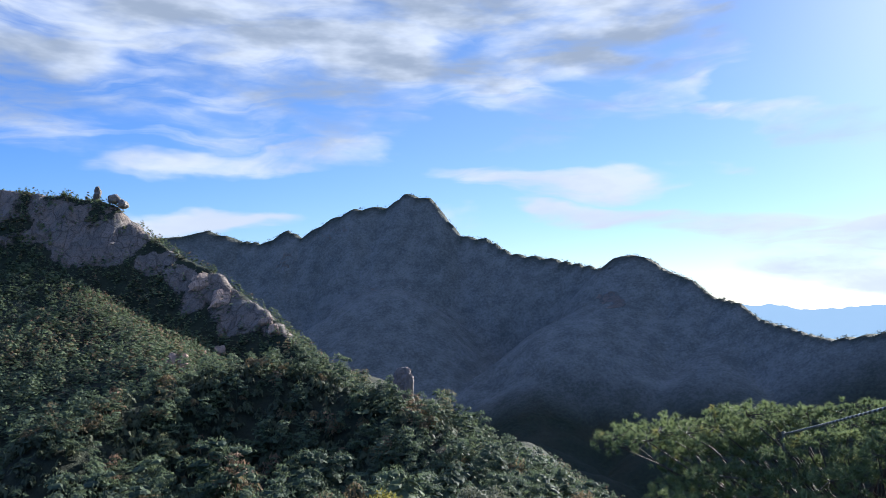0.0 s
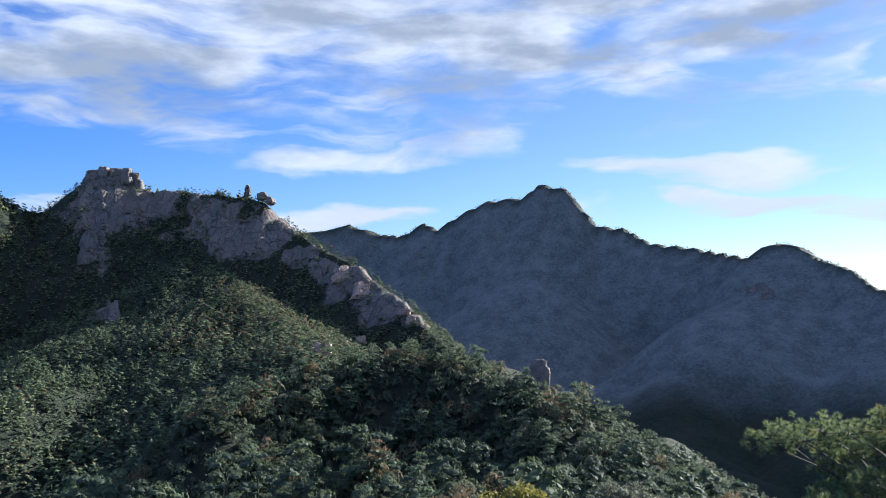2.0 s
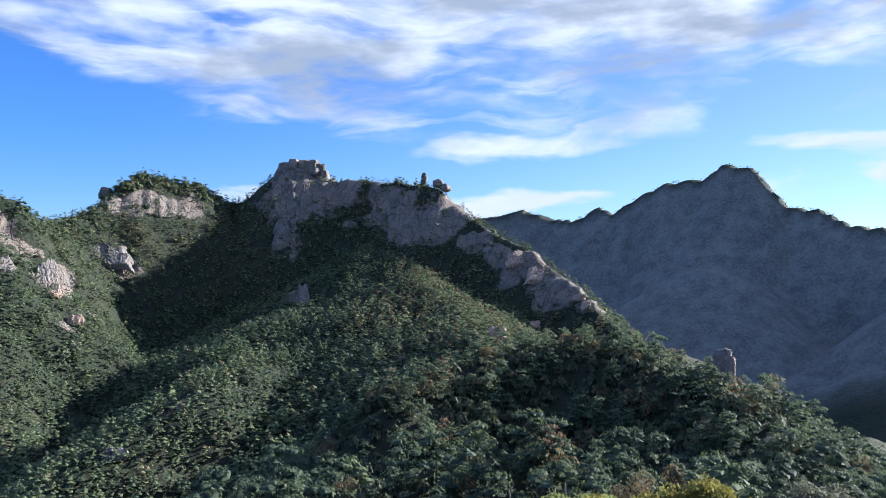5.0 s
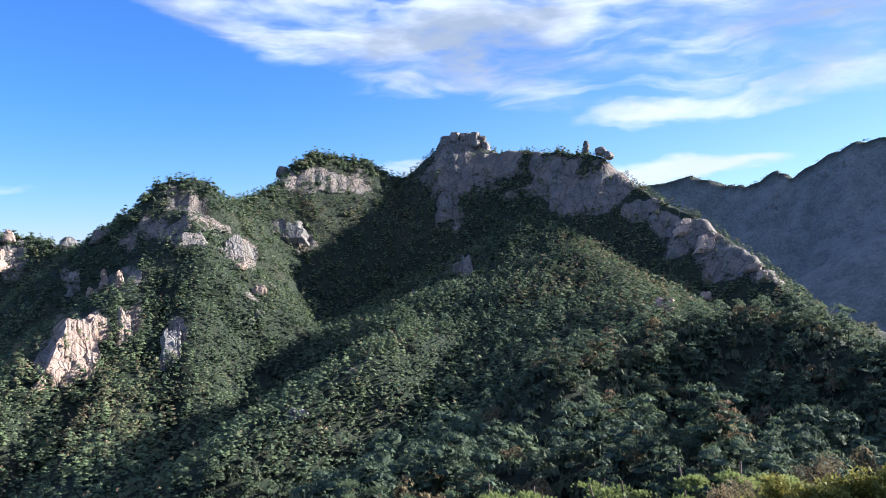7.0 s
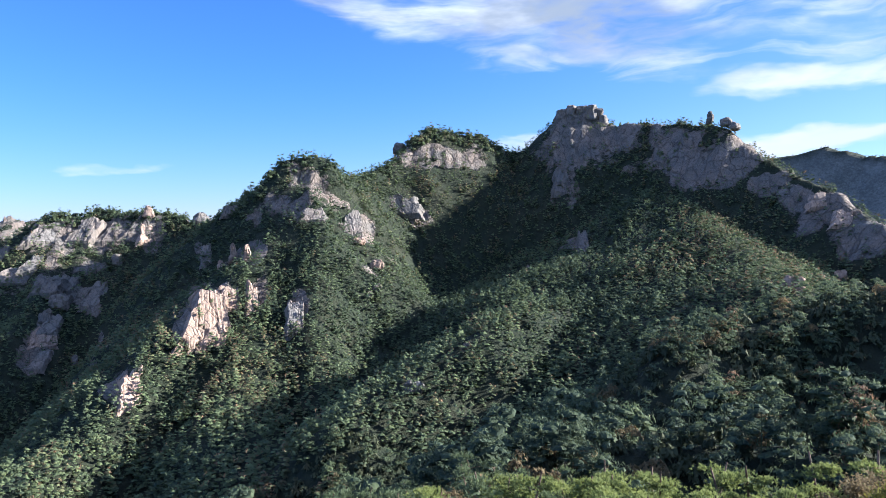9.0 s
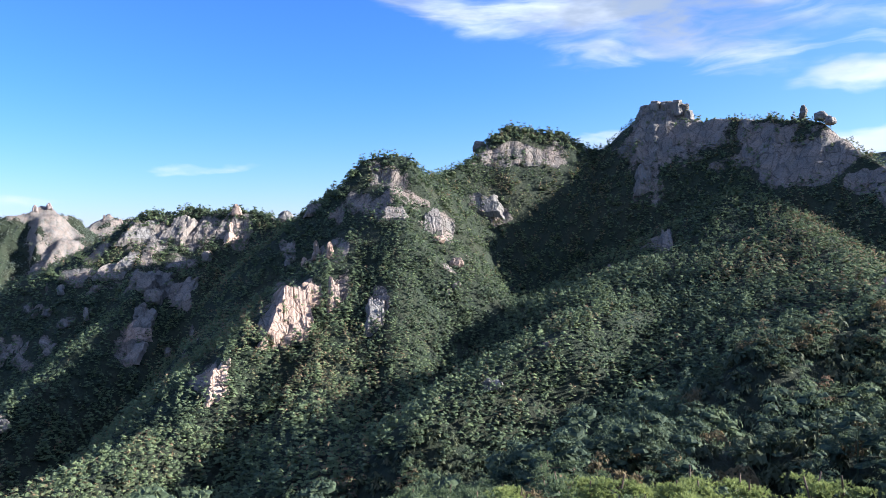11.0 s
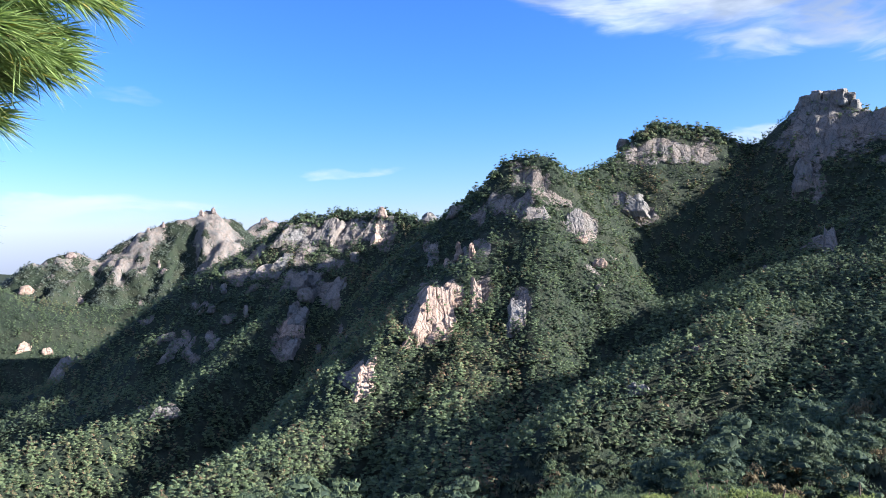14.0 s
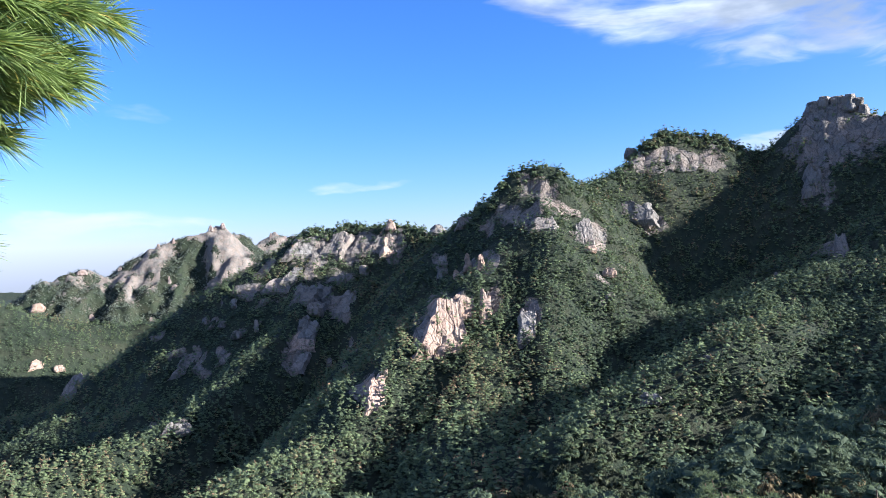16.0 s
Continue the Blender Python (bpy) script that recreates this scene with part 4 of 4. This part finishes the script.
def place_outcrops():
    for k, (bearing, foot, wide, high, pale, kind) in enumerate(OUTCROPS):
        p, far = site(bearing, foot, 150)
        w, h = radians(wide) * far, radians(high) * far
        if kind == "cliff":
            p = p - at(bearing, 0, 1) * (0.10 * h)
        mat = ROCK_PALE if pale else ROCK
        turn = Matrix.Translation(p - Vector((0, 0, h * 0.06))) @ Matrix.Rotation(radians(bearing), 4, "Z")
        if kind == "boulder":
            me = rock_mesh(kind, (w * 1.15, max(w * 0.6, h * 0.5), h * 1.25), k + 1, mat, 0.6, 1.3, 0.3, (40, 30), 0.7)
            lean = 22
        elif kind == "rock_pinnacle":
            me = rock_mesh(kind, (w * 1.2, w * 0.9, h * 1.15), k + 1, mat, 0.42, 1.7, 0.6, (44, 34), 0.45)
            lean = 6
        else:
            # the face leans back with the slope; the pale ones swing round the hill towards the sun
            lean = 48 if foot < 0 else 36
            big = wide > 3
            swing = radians(26 if pale else (k * 37 % 30) - 15)
            me = cliff_mesh(kind, w * (1.25 if pale else 1.1), h * 1.02 / math.cos(radians(lean)), k + 1, mat, 0.42 if k == 0 else 0.18, (76, 66) if big else (44, 38), math.sin(radians(lean)) * math.tan(swing) + (0.45 if bearing > 62 and not pale else 0.0))
            turn = turn @ Matrix.Rotation(swing, 4, "Z")
        ob = new(kind, me)
        ob.matrix_basis = turn @ Matrix.Rotation(radians(-lean), 4, "X")
        tagged(ob, LABELS[kind][0 if pale else 1], "rock", "granite outcrops on the mountains")


def place_far_faces():
    """Teeth and pale knobs along the crest of the bare mountain beyond the valley."""
    for k, (bearing, wide, high, sunk) in enumerate(((77.1, 0.42, 0.5, 0.25), (76.3, 0.5, 0.45, 0.25), (79.7, 0.3, 0.4, 0.2), (80.6, 0.35, 0.4, 0.2), (72.9, 0.3, 0.5, 0.2), (71.9, 0.45, 0.35, 0.2), (83.1, 0.4, 0.35, 0.2), (85.4, 0.8, 0.4, 0.3), (81.2, 0.7, 0.7, 5.2), (84.9, 0.6, 0.45, 3.4), (79.9, 0.3, 0.7, 3.0), (79.6, 0.7, 0.4, 3.4))):
        column = int(np.argmin(np.abs(BB[0] - radians(bearing))))
        crest = HEIGHT[RR[:, 0] > 1800, column].max()
        p, far = site(bearing, crest - sunk, 1700)
        w, h = radians(wide) * far, radians(high) * far
        ob = new("rock_tooth", rock_mesh("rock_tooth", (w, w * 0.8, h), k + 200, ROCK_FAR, 0.55, 1.5, 0.6, (30, 24), 0.6))
        ob.matrix_basis = Matrix.Translation(p - Vector((0, 0, h * 0.35))) @ Matrix.Rotation(radians(bearing), 4, "Z")
        tagged(ob, "pale granite knob standing out on the distant mountain", "rock", "rocks of the distant mountain")


def place_summit_rocks():
    # balanced stones on the shoulder and the knobs of the crowned summit
    for k, (bearing, top, wide, high) in enumerate(((24.35, 8.55, 0.55, 0.95), (23.3, 8.05, 0.8, 0.6), (22.7, 7.7, 0.9, 0.6), (34.7, 9.0, 1.0, 1.0), (34.0, 9.25, 0.95, 1.1), (33.2, 9.2, 1.2, 1.2), (32.5, 9.25, 0.9, 1.2), (32.0, 8.95, 0.9, 1.2), (31.7, 8.45, 0.9, 1.2), (2.95, -4.15, 1.7, 3.4))):
        far = 194.0 if bearing < 10 else 600.0
        column = int(np.argmin(np.abs(BB[0] - radians(bearing))))
        if far > 300:
            rows = np.nonzero((RR[:, 0] > 480) & (RR[:, 0] < 700))[0]
            far = RR[rows[np.argmax(HEIGHT[rows, column])], 0]
        w, h = radians(wide) * far, radians(high) * far
        tip = at(bearing, top, far)
        me = rock_mesh("summit_rock", (w, w * 0.9, h), k + 60, ROCK if far > 300 else ROCK_FAR, (0.75 if bearing < 25 else 0.42) if far > 300 else 0.5, 0.8, 0.3, (40, 28), 1.0 if far > 300 else 0.5)
        ob = new("summit_rock" if far > 300 else "standing_rock", me)
        ob.matrix_basis = Matrix.Translation(tip - Vector((0, 0, h))) @ Matrix.Rotation(radians(bearing + k * 40), 4, "Z")
        tagged(ob, "dark granite knob on the mountain's skyline" if far > 300 else "upright weathered granite stone above the wooded slope", "rock", "skyline rocks" if far > 300 else "")


place_outcrops()
place_far_faces()
place_summit_rocks()


# ---- near trees, each a thing of its own ----
def brush_tufts(centres, ways, needles, length, width, g, fan=0.55):
    """A brush of needles at each place, fanned round its way."""
    n = len(centres)
    c = np.repeat(centres, needles, 0)
    d = np.repeat(ways, needles, 0) + g.normal(0, fan, (n * needles, 3))
    d /= np.linalg.norm(d, axis=1)[:, None]
    side = np.cross(d, g.normal(0, 1, d.shape))
    side /= np.linalg.norm(side, axis=1)[:, None]
    long = (length * g.uniform(0.65, 1.2, n * needles))[:, None]
    return np.stack([c - side * width, c + side * width, c + d * long], 1)


def near_pine(seed, height, spread, pads, tufts, mat, needle=0.17, needles=6, label="", group=""):
    """A red pine with crooked trunk, limbs and stepped pads of needle tufts."""
    g = np.random.default_rng(seed)
    tree = thing("pine_tree", (0, 0, 0), label, "tree", group)
    lean = g.normal(0, 0.12, 2) * height
    top = (lean[0], lean[1], height * 0.93)
    line = bent_line((0, 0, -0.6), top, 0.10 * height * 0.5, 7, g)
    wood = [tube(line, list(np.linspace(0.045 * height * 0.55, 0.012 * height * 0.5, 8)))]
    tris, tones = [], []
    for k in range(pads):
        u = 0.32 + 0.66 * (k + g.uniform(0, 1)) / pads
        start = line[min(7, int(u * 7))]
        yaw = g.uniform(0, 2 * math.pi)
        reach = spread * (1.08 - 0.8 * max(0, (u - 0.4) / 0.6)) * g.uniform(0.35, 1.0)
        tip = start + Vector((math.cos(yaw) * reach, math.sin(yaw) * reach, g.uniform(0.0, 0.28) * height * 0.3))
        wood.append(tube(bent_line(start, tip, reach * 0.08, 4, g), list(np.linspace(0.02 * spread, 0.006 * spread, 5)), 5))
        wide = g.uniform(0.28, 0.46) * spread
        p = g.normal(0, 0.5, (tufts, 3)) * [wide, wide, wide * 0.2]
        p[:, 2] += 0.22 * wide * (1 - (p[:, 0] ** 2 + p[:, 1] ** 2) / wide ** 2)
        out = p / wide * [0.9, 0.9, 0.4] + [0, 0, 0.75]
        # each pad's core gets a low tone, painting the shade inside the crown
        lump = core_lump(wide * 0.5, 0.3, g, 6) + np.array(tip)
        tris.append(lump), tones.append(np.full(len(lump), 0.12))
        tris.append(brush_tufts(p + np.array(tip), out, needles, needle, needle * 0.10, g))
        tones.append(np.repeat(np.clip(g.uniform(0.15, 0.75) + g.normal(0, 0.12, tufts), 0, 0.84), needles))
    v, f = joined(wood)
    part("trunk", raw_mesh("trunk", v, f, BARK), tree, "reddish brown bark")
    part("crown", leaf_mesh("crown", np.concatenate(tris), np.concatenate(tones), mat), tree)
    return tree


def near_shrub(seed, height, spread, lumps, leaves, mat, leaf, label, name="shrub", group=""):
    """A leafy shrub: forked stems and lumps of leaves with gaps."""
    g = np.random.default_rng(seed)
    bush = thing(name, (0, 0, 0), label, "shrub", group)
    stems, tris, tones = [], [], []
    for k in range(lumps):
        yaw, reach = g.uniform(0, 2 * math.pi), spread * math.sqrt(g.uniform(0, 0.8))
        tip = Vector((math.cos(yaw) * reach, math.sin(yaw) * reach, height * (1.0 - 0.4 * (reach / spread) ** 2) * g.uniform(0.62, 0.95)))
        stems.append(tube(bent_line((0, 0, -0.4), tip, 0.12 * spread, 4, g), [0.05, 0.04, 0.03, 0.02, 0.01], 5))
        p = g.normal(0, 1, (leaves, 3))
        p *= (spread * g.uniform(0.24, 0.40) * g.uniform(0.35, 1.0, leaves) / np.linalg.norm(p, axis=1))[:, None]
        tris.append(tuft_triangles(p * [1, 1, 0.75] + np.array(tip), leaf, 0.7, g, 1.3))
        tones.append(np.clip(g.uniform(0.2, 0.8) + g.normal(0, 0.15, leaves), 0, 1))
    v, f = joined(stems)
    part("stems", raw_mesh("stems", v, f, BARK), bush, "thin grey-brown stems")
    part("leaves", leaf_mesh("leaves", np.concatenate(tris), np.concatenate(tones), mat), bush)
    return bush


def plant_near():
    """The trees of the hillside below the lookout."""
    models = [near_pine(20 + k, 4.6, 2.1, 12, 34, PINE, 0.26, 7, "dark green red pine on the near hillside", "pines on the near hillside") for k in range(5)]
    shrubs = [near_shrub(40 + k, 3.0, 1.7, 9, 95, BROAD, 0.2, "brown-leaved autumn shrub among the pines", group="autumn shrubs on the hillside") for k in range(3)]
    g = np.random.default_rng(9)
    made = 0
    for tries in range(4000):
        far = math.sqrt(g.uniform(17 ** 2, 78 ** 2))
        bearing = g.uniform(-22, 78)
        if made >= 290:
            break
        if far < 36 and (22 < bearing < 48 or -8 < bearing < 22):
            continue
        p = on_ground(bearing, far)
        tall = g.uniform(0.75, 1.2) * (0.62 if far < 30 else 1.0)
        # fitted to the camera's view: nothing may rise above the hillside's outline there
        if math.degrees(math.atan2(p.z + 4.4 * tall, far)) > -12.2 - max(0.0, abs(bearing - 10) - 14) * 0.2 - (2.0 if far < 40 else 0.0):
            continue
        model = shrubs[g.integers(0, 3)] if g.uniform() < 0.26 else models[g.integers(0, 5)]
        m = Matrix.Translation(p) @ Matrix.Rotation(g.uniform(0, 6.28), 4, "Z") @ Matrix.Scale(tall, 4)
        copy_thing(model, m)
        made += 1
    for model, bearing in zip(models + shrubs, (-30, -26, 84, 86, 88, 90, 92, 94)):
        model.matrix_basis = Matrix.Translation(on_ground(bearing, 66))
    # bushes at the brink, by the height their tops reach: bearing, distance, top, kind
    brink = ((36.8, 26, -16.2, 0), (33.4, 27, -16.7, 0), (40.4, 26.5, -17.0, 0), (29.8, 28, -16.5, 0), (26.2, 29, -16.0, 0), (43.8, 28, -17.4, 0), (22.6, 30, -15.4, 0),
             (24.4, 24, -17.2, 0), (28.0, 24, -17.8, 0), (31.6, 24.5, -18.0, 0), (20.4, 25, -16.2, 0),
             (4.4, 25.5, -12.2, 1), (6.9, 25.0, -13.0, 1), (1.8, 26, -13.0, 1), (9.4, 25, -13.6, 1), (11.6, 25.5, -13.9, 1), (-0.4, 26.5, -13.5, 3), (-3.0, 28, -11.4, 3), (-5.6, 29, -11.2, 3), (-4.4, 25, -12.8, 3), (-7.6, 27, -12.2, 3), (-1.4, 25, -13.6, 3),
             (15.5, 30, -13.4, 0), (12.6, 33, -13.0, 0), (9.0, 34, -12.2, 2), (18.5, 31, -13.8, 0), (-9.6, 30, -12.0, 2),
             (21.6, 32, -14.2, 0), (16.9, 34, -13.2, 0), (24.6, 33, -15.0, 0), (13.9, 28, -14.2, 2), (27.6, 34, -15.4, 0), (31.0, 33, -15.8, 0))
    for k, (bearing, far, top, kind) in enumerate(brink):
        p = on_ground(bearing, far)
        tall = (math.tan(radians(top)) * far - p.z) * 0.98
        if tall < 1.3:
            continue
        if kind == 0:
            b = near_pine(80 + k, tall, 1.5, 15, 62, SUNLIT_PINE, 0.15, 12, "young pine with bright sunlit green needles", "sunlit young pines")
        elif kind == 1:
            b = near_shrub(80 + k, tall, 1.6, 34, 330, YELLOW, 0.07, "bright yellow-green leafy bush at the slope's edge", "yellow_bush", "yellow bushes")
        elif kind == 3:
            b = near_shrub(80 + k, tall, 1.5, 28, 330, SAGE, 0.065, "silvery grey-green leafy bush on the near slope", "leafy_bush", "silvery bushes")
        else:
            b = near_shrub(80 + k, tall, 1.8, 28, 420, BROAD, 0.065, "brown and green leafy bush on the near slope", "leafy_bush", "brown bushes")
        b.matrix_basis = Matrix.Translation(p)


plant_near()


def wide_pine():
    """The flat-topped pine just below the lookout: trunk, limbs and a broad crown of tufts."""
    g = np.random.default_rng(31)
    foot = on_ground(-30, 11.0)
    tree = thing("pine_tree", foot, "broad flat-topped pine with bright tufts beside the rope fence", "tree")
    back = Matrix.Translation(-foot)
    crotch = at(-29, -14.5, 11.0)
    trunk = bent_line(foot - Vector((0, 0, 0.8)), crotch, 0.25, 6, g)
    v, f = tube(trunk, list(np.linspace(0.2, 0.13, 7)), 9)
    part("trunk", raw_mesh("trunk", v - np.array(foot), f, BARK), tree, "reddish brown bark")
    # pads of the crown: bearing, height, distance, half width
    pads = [(-12.7, -9.5, 10.6, 0.30), (-13.0, -8.7, 10.8, 0.34), (-14.6, -9.0, 10.4, 0.42), (-15.4, -8.3, 11.0, 0.42), (-17.2, -8.4, 10.5, 0.45), (-19.2, -7.9, 10.8, 0.45), (-21.2, -7.0, 11.0, 0.42)]
    for k in range(118):
        b = -15.5 - 21.0 * ((k * 0.618) % 1.0)
        top = -8.6 if b > -18.0 else (-7.6 if b > -20.3 else (-6.5 if b > -27 else -6.0))
        shelf = (0.0, 0.9, 1.9, 3.0, 4.2, 5.6)[k % 6]
        h = top - shelf * (0.7 if b > -18.5 else 1.0) - g.uniform(0, 0.5)
        pads.append((b, h, 11.8 - 0.35 * (k % 6) + g.uniform(-0.4, 0.4), g.uniform(0.15, 0.27)))
    limbs = []
    tris, tones = [], []
    for b, h, d, wide in pads:
        c = at(b, h, d)
        low = crotch.lerp(c, 0.55) - Vector((0, 0, 0.25))
        line = bent_line(crotch, low, 0.15, 3, g) + bent_line(low, c, 0.08, 3, g)[1:]
        limbs.append(tube(line, list(np.linspace(0.032, 0.006, 7)), 5))
        # tufts all round a flattened clump, thicker above
        n = int(78 * wide) + 5
        yaw, up = g.uniform(0, 2 * np.pi, n), g.uniform(-0.55, 1.0, n)
        flat = np.sqrt(np.maximum(0, 1 - up * up))
        out = np.stack([np.cos(yaw) * flat, np.sin(yaw) * flat, up], 1)
        p = out * [wide, wide, wide * 0.42] * g.uniform(0.6, 1.12, n)[:, None] + g.normal(0, 0.03, (n, 3))
        for q in p[::3]:
            limbs.append(tube([c, c + Vector(q) * 0.5, c + Vector(q)], [0.006, 0.005, 0.004], 4))
        tris.append(brush_tufts(p + np.array(c), out * [0.4, 0.4, 0.3] + [0, 0, 0.35], 60, 0.072, 0.0042, g, 0.8))
        tones.append(np.repeat(np.clip(g.uniform(0.1, 0.6) + g.normal(0, 0.25, n), 0, 0.90), 60))

    v, f = joined(limbs)
    part("limb", raw_mesh("limb", v - np.array(foot), f, TWIG), tree, "crooked dark limbs and twigs")
    t = np.concatenate(tris) - np.array(foot)
    part("crown", leaf_mesh("crown", t, np.concatenate(tones), NEEDLE), tree)


def overhead_pine():
    """A pine beside the lookout whose lowest branch hangs into view, with long needles."""
    g = np.random.default_rng(53)
    foot = on_ground(116, 3.6)
    tree = thing("pine_tree", foot, "long-needled pine with a branch reaching over the lookout", "tree")
    base = np.array(foot)
    top = foot + Vector((0.2, 0.1, 4.2))
    line = bent_line(foot - Vector((0, 0, 0.5)), top, 0.15, 8, g)
    v, f = tube(line, list(np.linspace(0.16, 0.08, 9)), 10)
    part("trunk", raw_mesh("trunk", v - base, f, BARK), tree, "scaly reddish bark")
    # shoots: start bearing, height, distance; tip bearing, height, distance
    eye = Vector((-0.265, -0.165, 0))
    shoots = [((92, 17, 2.0), (84.2, 15.2, 1.95)), ((93, 19, 2.05), (85.2, 17.6, 2.0)), ((93, 21.5, 1.95), (86.0, 20.4, 1.9)), ((93, 16, 1.9), (86.2, 15.6, 1.85)), ((94, 18, 2.1), (87.6, 17.2, 2.1)), ((94, 20, 1.9), (88.5, 19.4, 1.85)), ((94, 23, 2.0), (87.5, 22.5, 1.95)),
              ((95, 13, 2.0), (86.9, 11.4, 1.95)), ((95, 14, 2.05), (87.0, 12.8, 2.0)), ((95, 11.5, 2.0), (87.6, 10.4, 1.95)), ((95, 13, 1.9), (88.8, 12.0, 1.85)), ((95, 15, 2.0), (88.8, 14.0, 1.95)), ((95, 11.5, 2.1), (89.6, 10.8, 2.05)), ((96, 13, 1.85), (90.4, 13.0, 1.8)), ((96, 16, 1.85), (90.0, 16.0, 1.8)), ((95, 10.5, 2.05), (90.2, 9.6, 2.0)), ((96, 18, 2.0), (91, 18, 1.95)),
              ((96, 12, 2.0), (91, 11.4, 1.95)), ((95, 14.5, 2.1), (90.8, 14.4, 2.05)), ((95, 7.6, 2.1), (90.8, 7.2, 2.05)), ((97, 5.0, 2.1), (92.9, 4.2, 2.05)), ((97, 1.0, 2.2), (92.9, 0.3, 2.15))]
    hub = eye + at(99, 12, 2.3)
    start = line[6]
    wood = [tube(bent_line(start, hub, 0.06, 5, g), [0.05, 0.045, 0.04, 0.034, 0.028, 0.022], 8)]
    tris, tones = [], []
    for a, b in shoots:
        a, b = eye + at(a[0] - 0.5, a[1], a[2]), eye + at(b[0] - 0.5, b[1], b[2])
        wood.append(tube(bent_line(hub, a, 0.03, 4, g), [0.018, 0.014, 0.011, 0.009, 0.008], 6))
        twig = bent_line(a, b, 0.012, 8, g)
        wood.append(tube(twig, list(np.linspace(0.008, 0.004, 9)), 6))
        way = np.array((b - a).normalized())
        for k in range(2, 9):
            n = 58 if k < 8 else 90
            c = np.array(twig[k]) + g.normal(0, 0.006, (n, 3))
            d = way * (0.75 + 0.07 * k) + g.normal(0, 0.52, (n, 3)) + [0, 0, 0.12]
            d /= np.linalg.norm(d, axis=1)[:, None]
            side = np.cross(d, g.normal(0, 1, d.shape))
            side /= np.linalg.norm(side, axis=1)[:, None]
            long = g.uniform(0.075, 0.125, n)[:, None]
            droop = np.array([0, 0, -1.0]) * long * 0.10
            w = 0.0016
            mid = c + d * long * 0.55
            tip = c + d * long + droop
            tris.append(np.concatenate([np.stack([c - side * w, c + side * w, mid + side * w], 1), np.stack([c - side * w, mid + side * w, mid - side * w], 1), np.stack([mid - side * w, mid + side * w, tip], 1)]))
            tones.append(np.tile(np.clip(g.normal(0.5, 0.22, n), 0, 0.95), 3))
    v, f = joined(wood)
    part("limb", raw_mesh("limb", v - base, f, BARK), tree, "thin brown twigs")
    part("needles", leaf_mesh("needles", np.concatenate(tris) - base, np.concatenate(tones), LONG_NEEDLE), tree, "long glossy green and yellow needles")


def rope_fence():
    """Posts with a twisted rope along the edge of the lookout."""
    tops = [at(-23.5, -8.1, 10.9), at(-47, 0.8, 3.6)]
    fence = thing("rope_fence", on_ground(-23.5, 10.9), "twisted grey rope strung between dark fence posts", "fence")
    base = fence.matrix_basis.translation
    for p in tops:
        b = math.degrees(math.atan2(-p.x, p.y))
        foot = on_ground(b, math.hypot(p.x, p.y))
        v, f = tube([foot - Vector((0, 0, 0.4)), p + Vector((0, 0, -0.02)), p + Vector((0, 0, 0.03)), p + Vector((0, 0, 0.045))], [0.024, 0.024, 0.024, 0.004], 12)
        part("post", raw_mesh("post", v - np.array(base), f, STEEL), fence, "dark steel post")
    strands = []
    for s in range(3):
        pts = []
        for k in range(241):
            u = k / 240
            c = tops[0].lerp(tops[1], u) - Vector((0, 0, 0.02 * math.sin(math.pi * u)))
            w = 2 * math.pi * (u * 60 + s / 3)
            side = Vector((0.75, 0.65, 0)).normalized()
            pts.append(c + side.cross(Vector((1, 0, 0))).normalized() * math.cos(w) * 0.008 + Vector((-0.65, 0.75, 0)) * math.sin(w) * 0.008 + Vector((0, 0, math.cos(w) * 0.003)))
        strands.append(tube(pts, [0.0085] * 241, 6))
    rope = part("rope", raw_mesh("rope", joined(strands[:2])[0] - np.array(base), joined(strands[:2])[1], ROPE_DARK), fence, "dark twisted rope")
    # third strand, coloured as the rope's lit edges
    part("strand", raw_mesh("strand", strands[2][0] - np.array(base), strands[2][1], ROPE_LIT), rope, "strand coloured pale for the light along the rope")


wide_pine()
overhead_pine()
rope_fence()
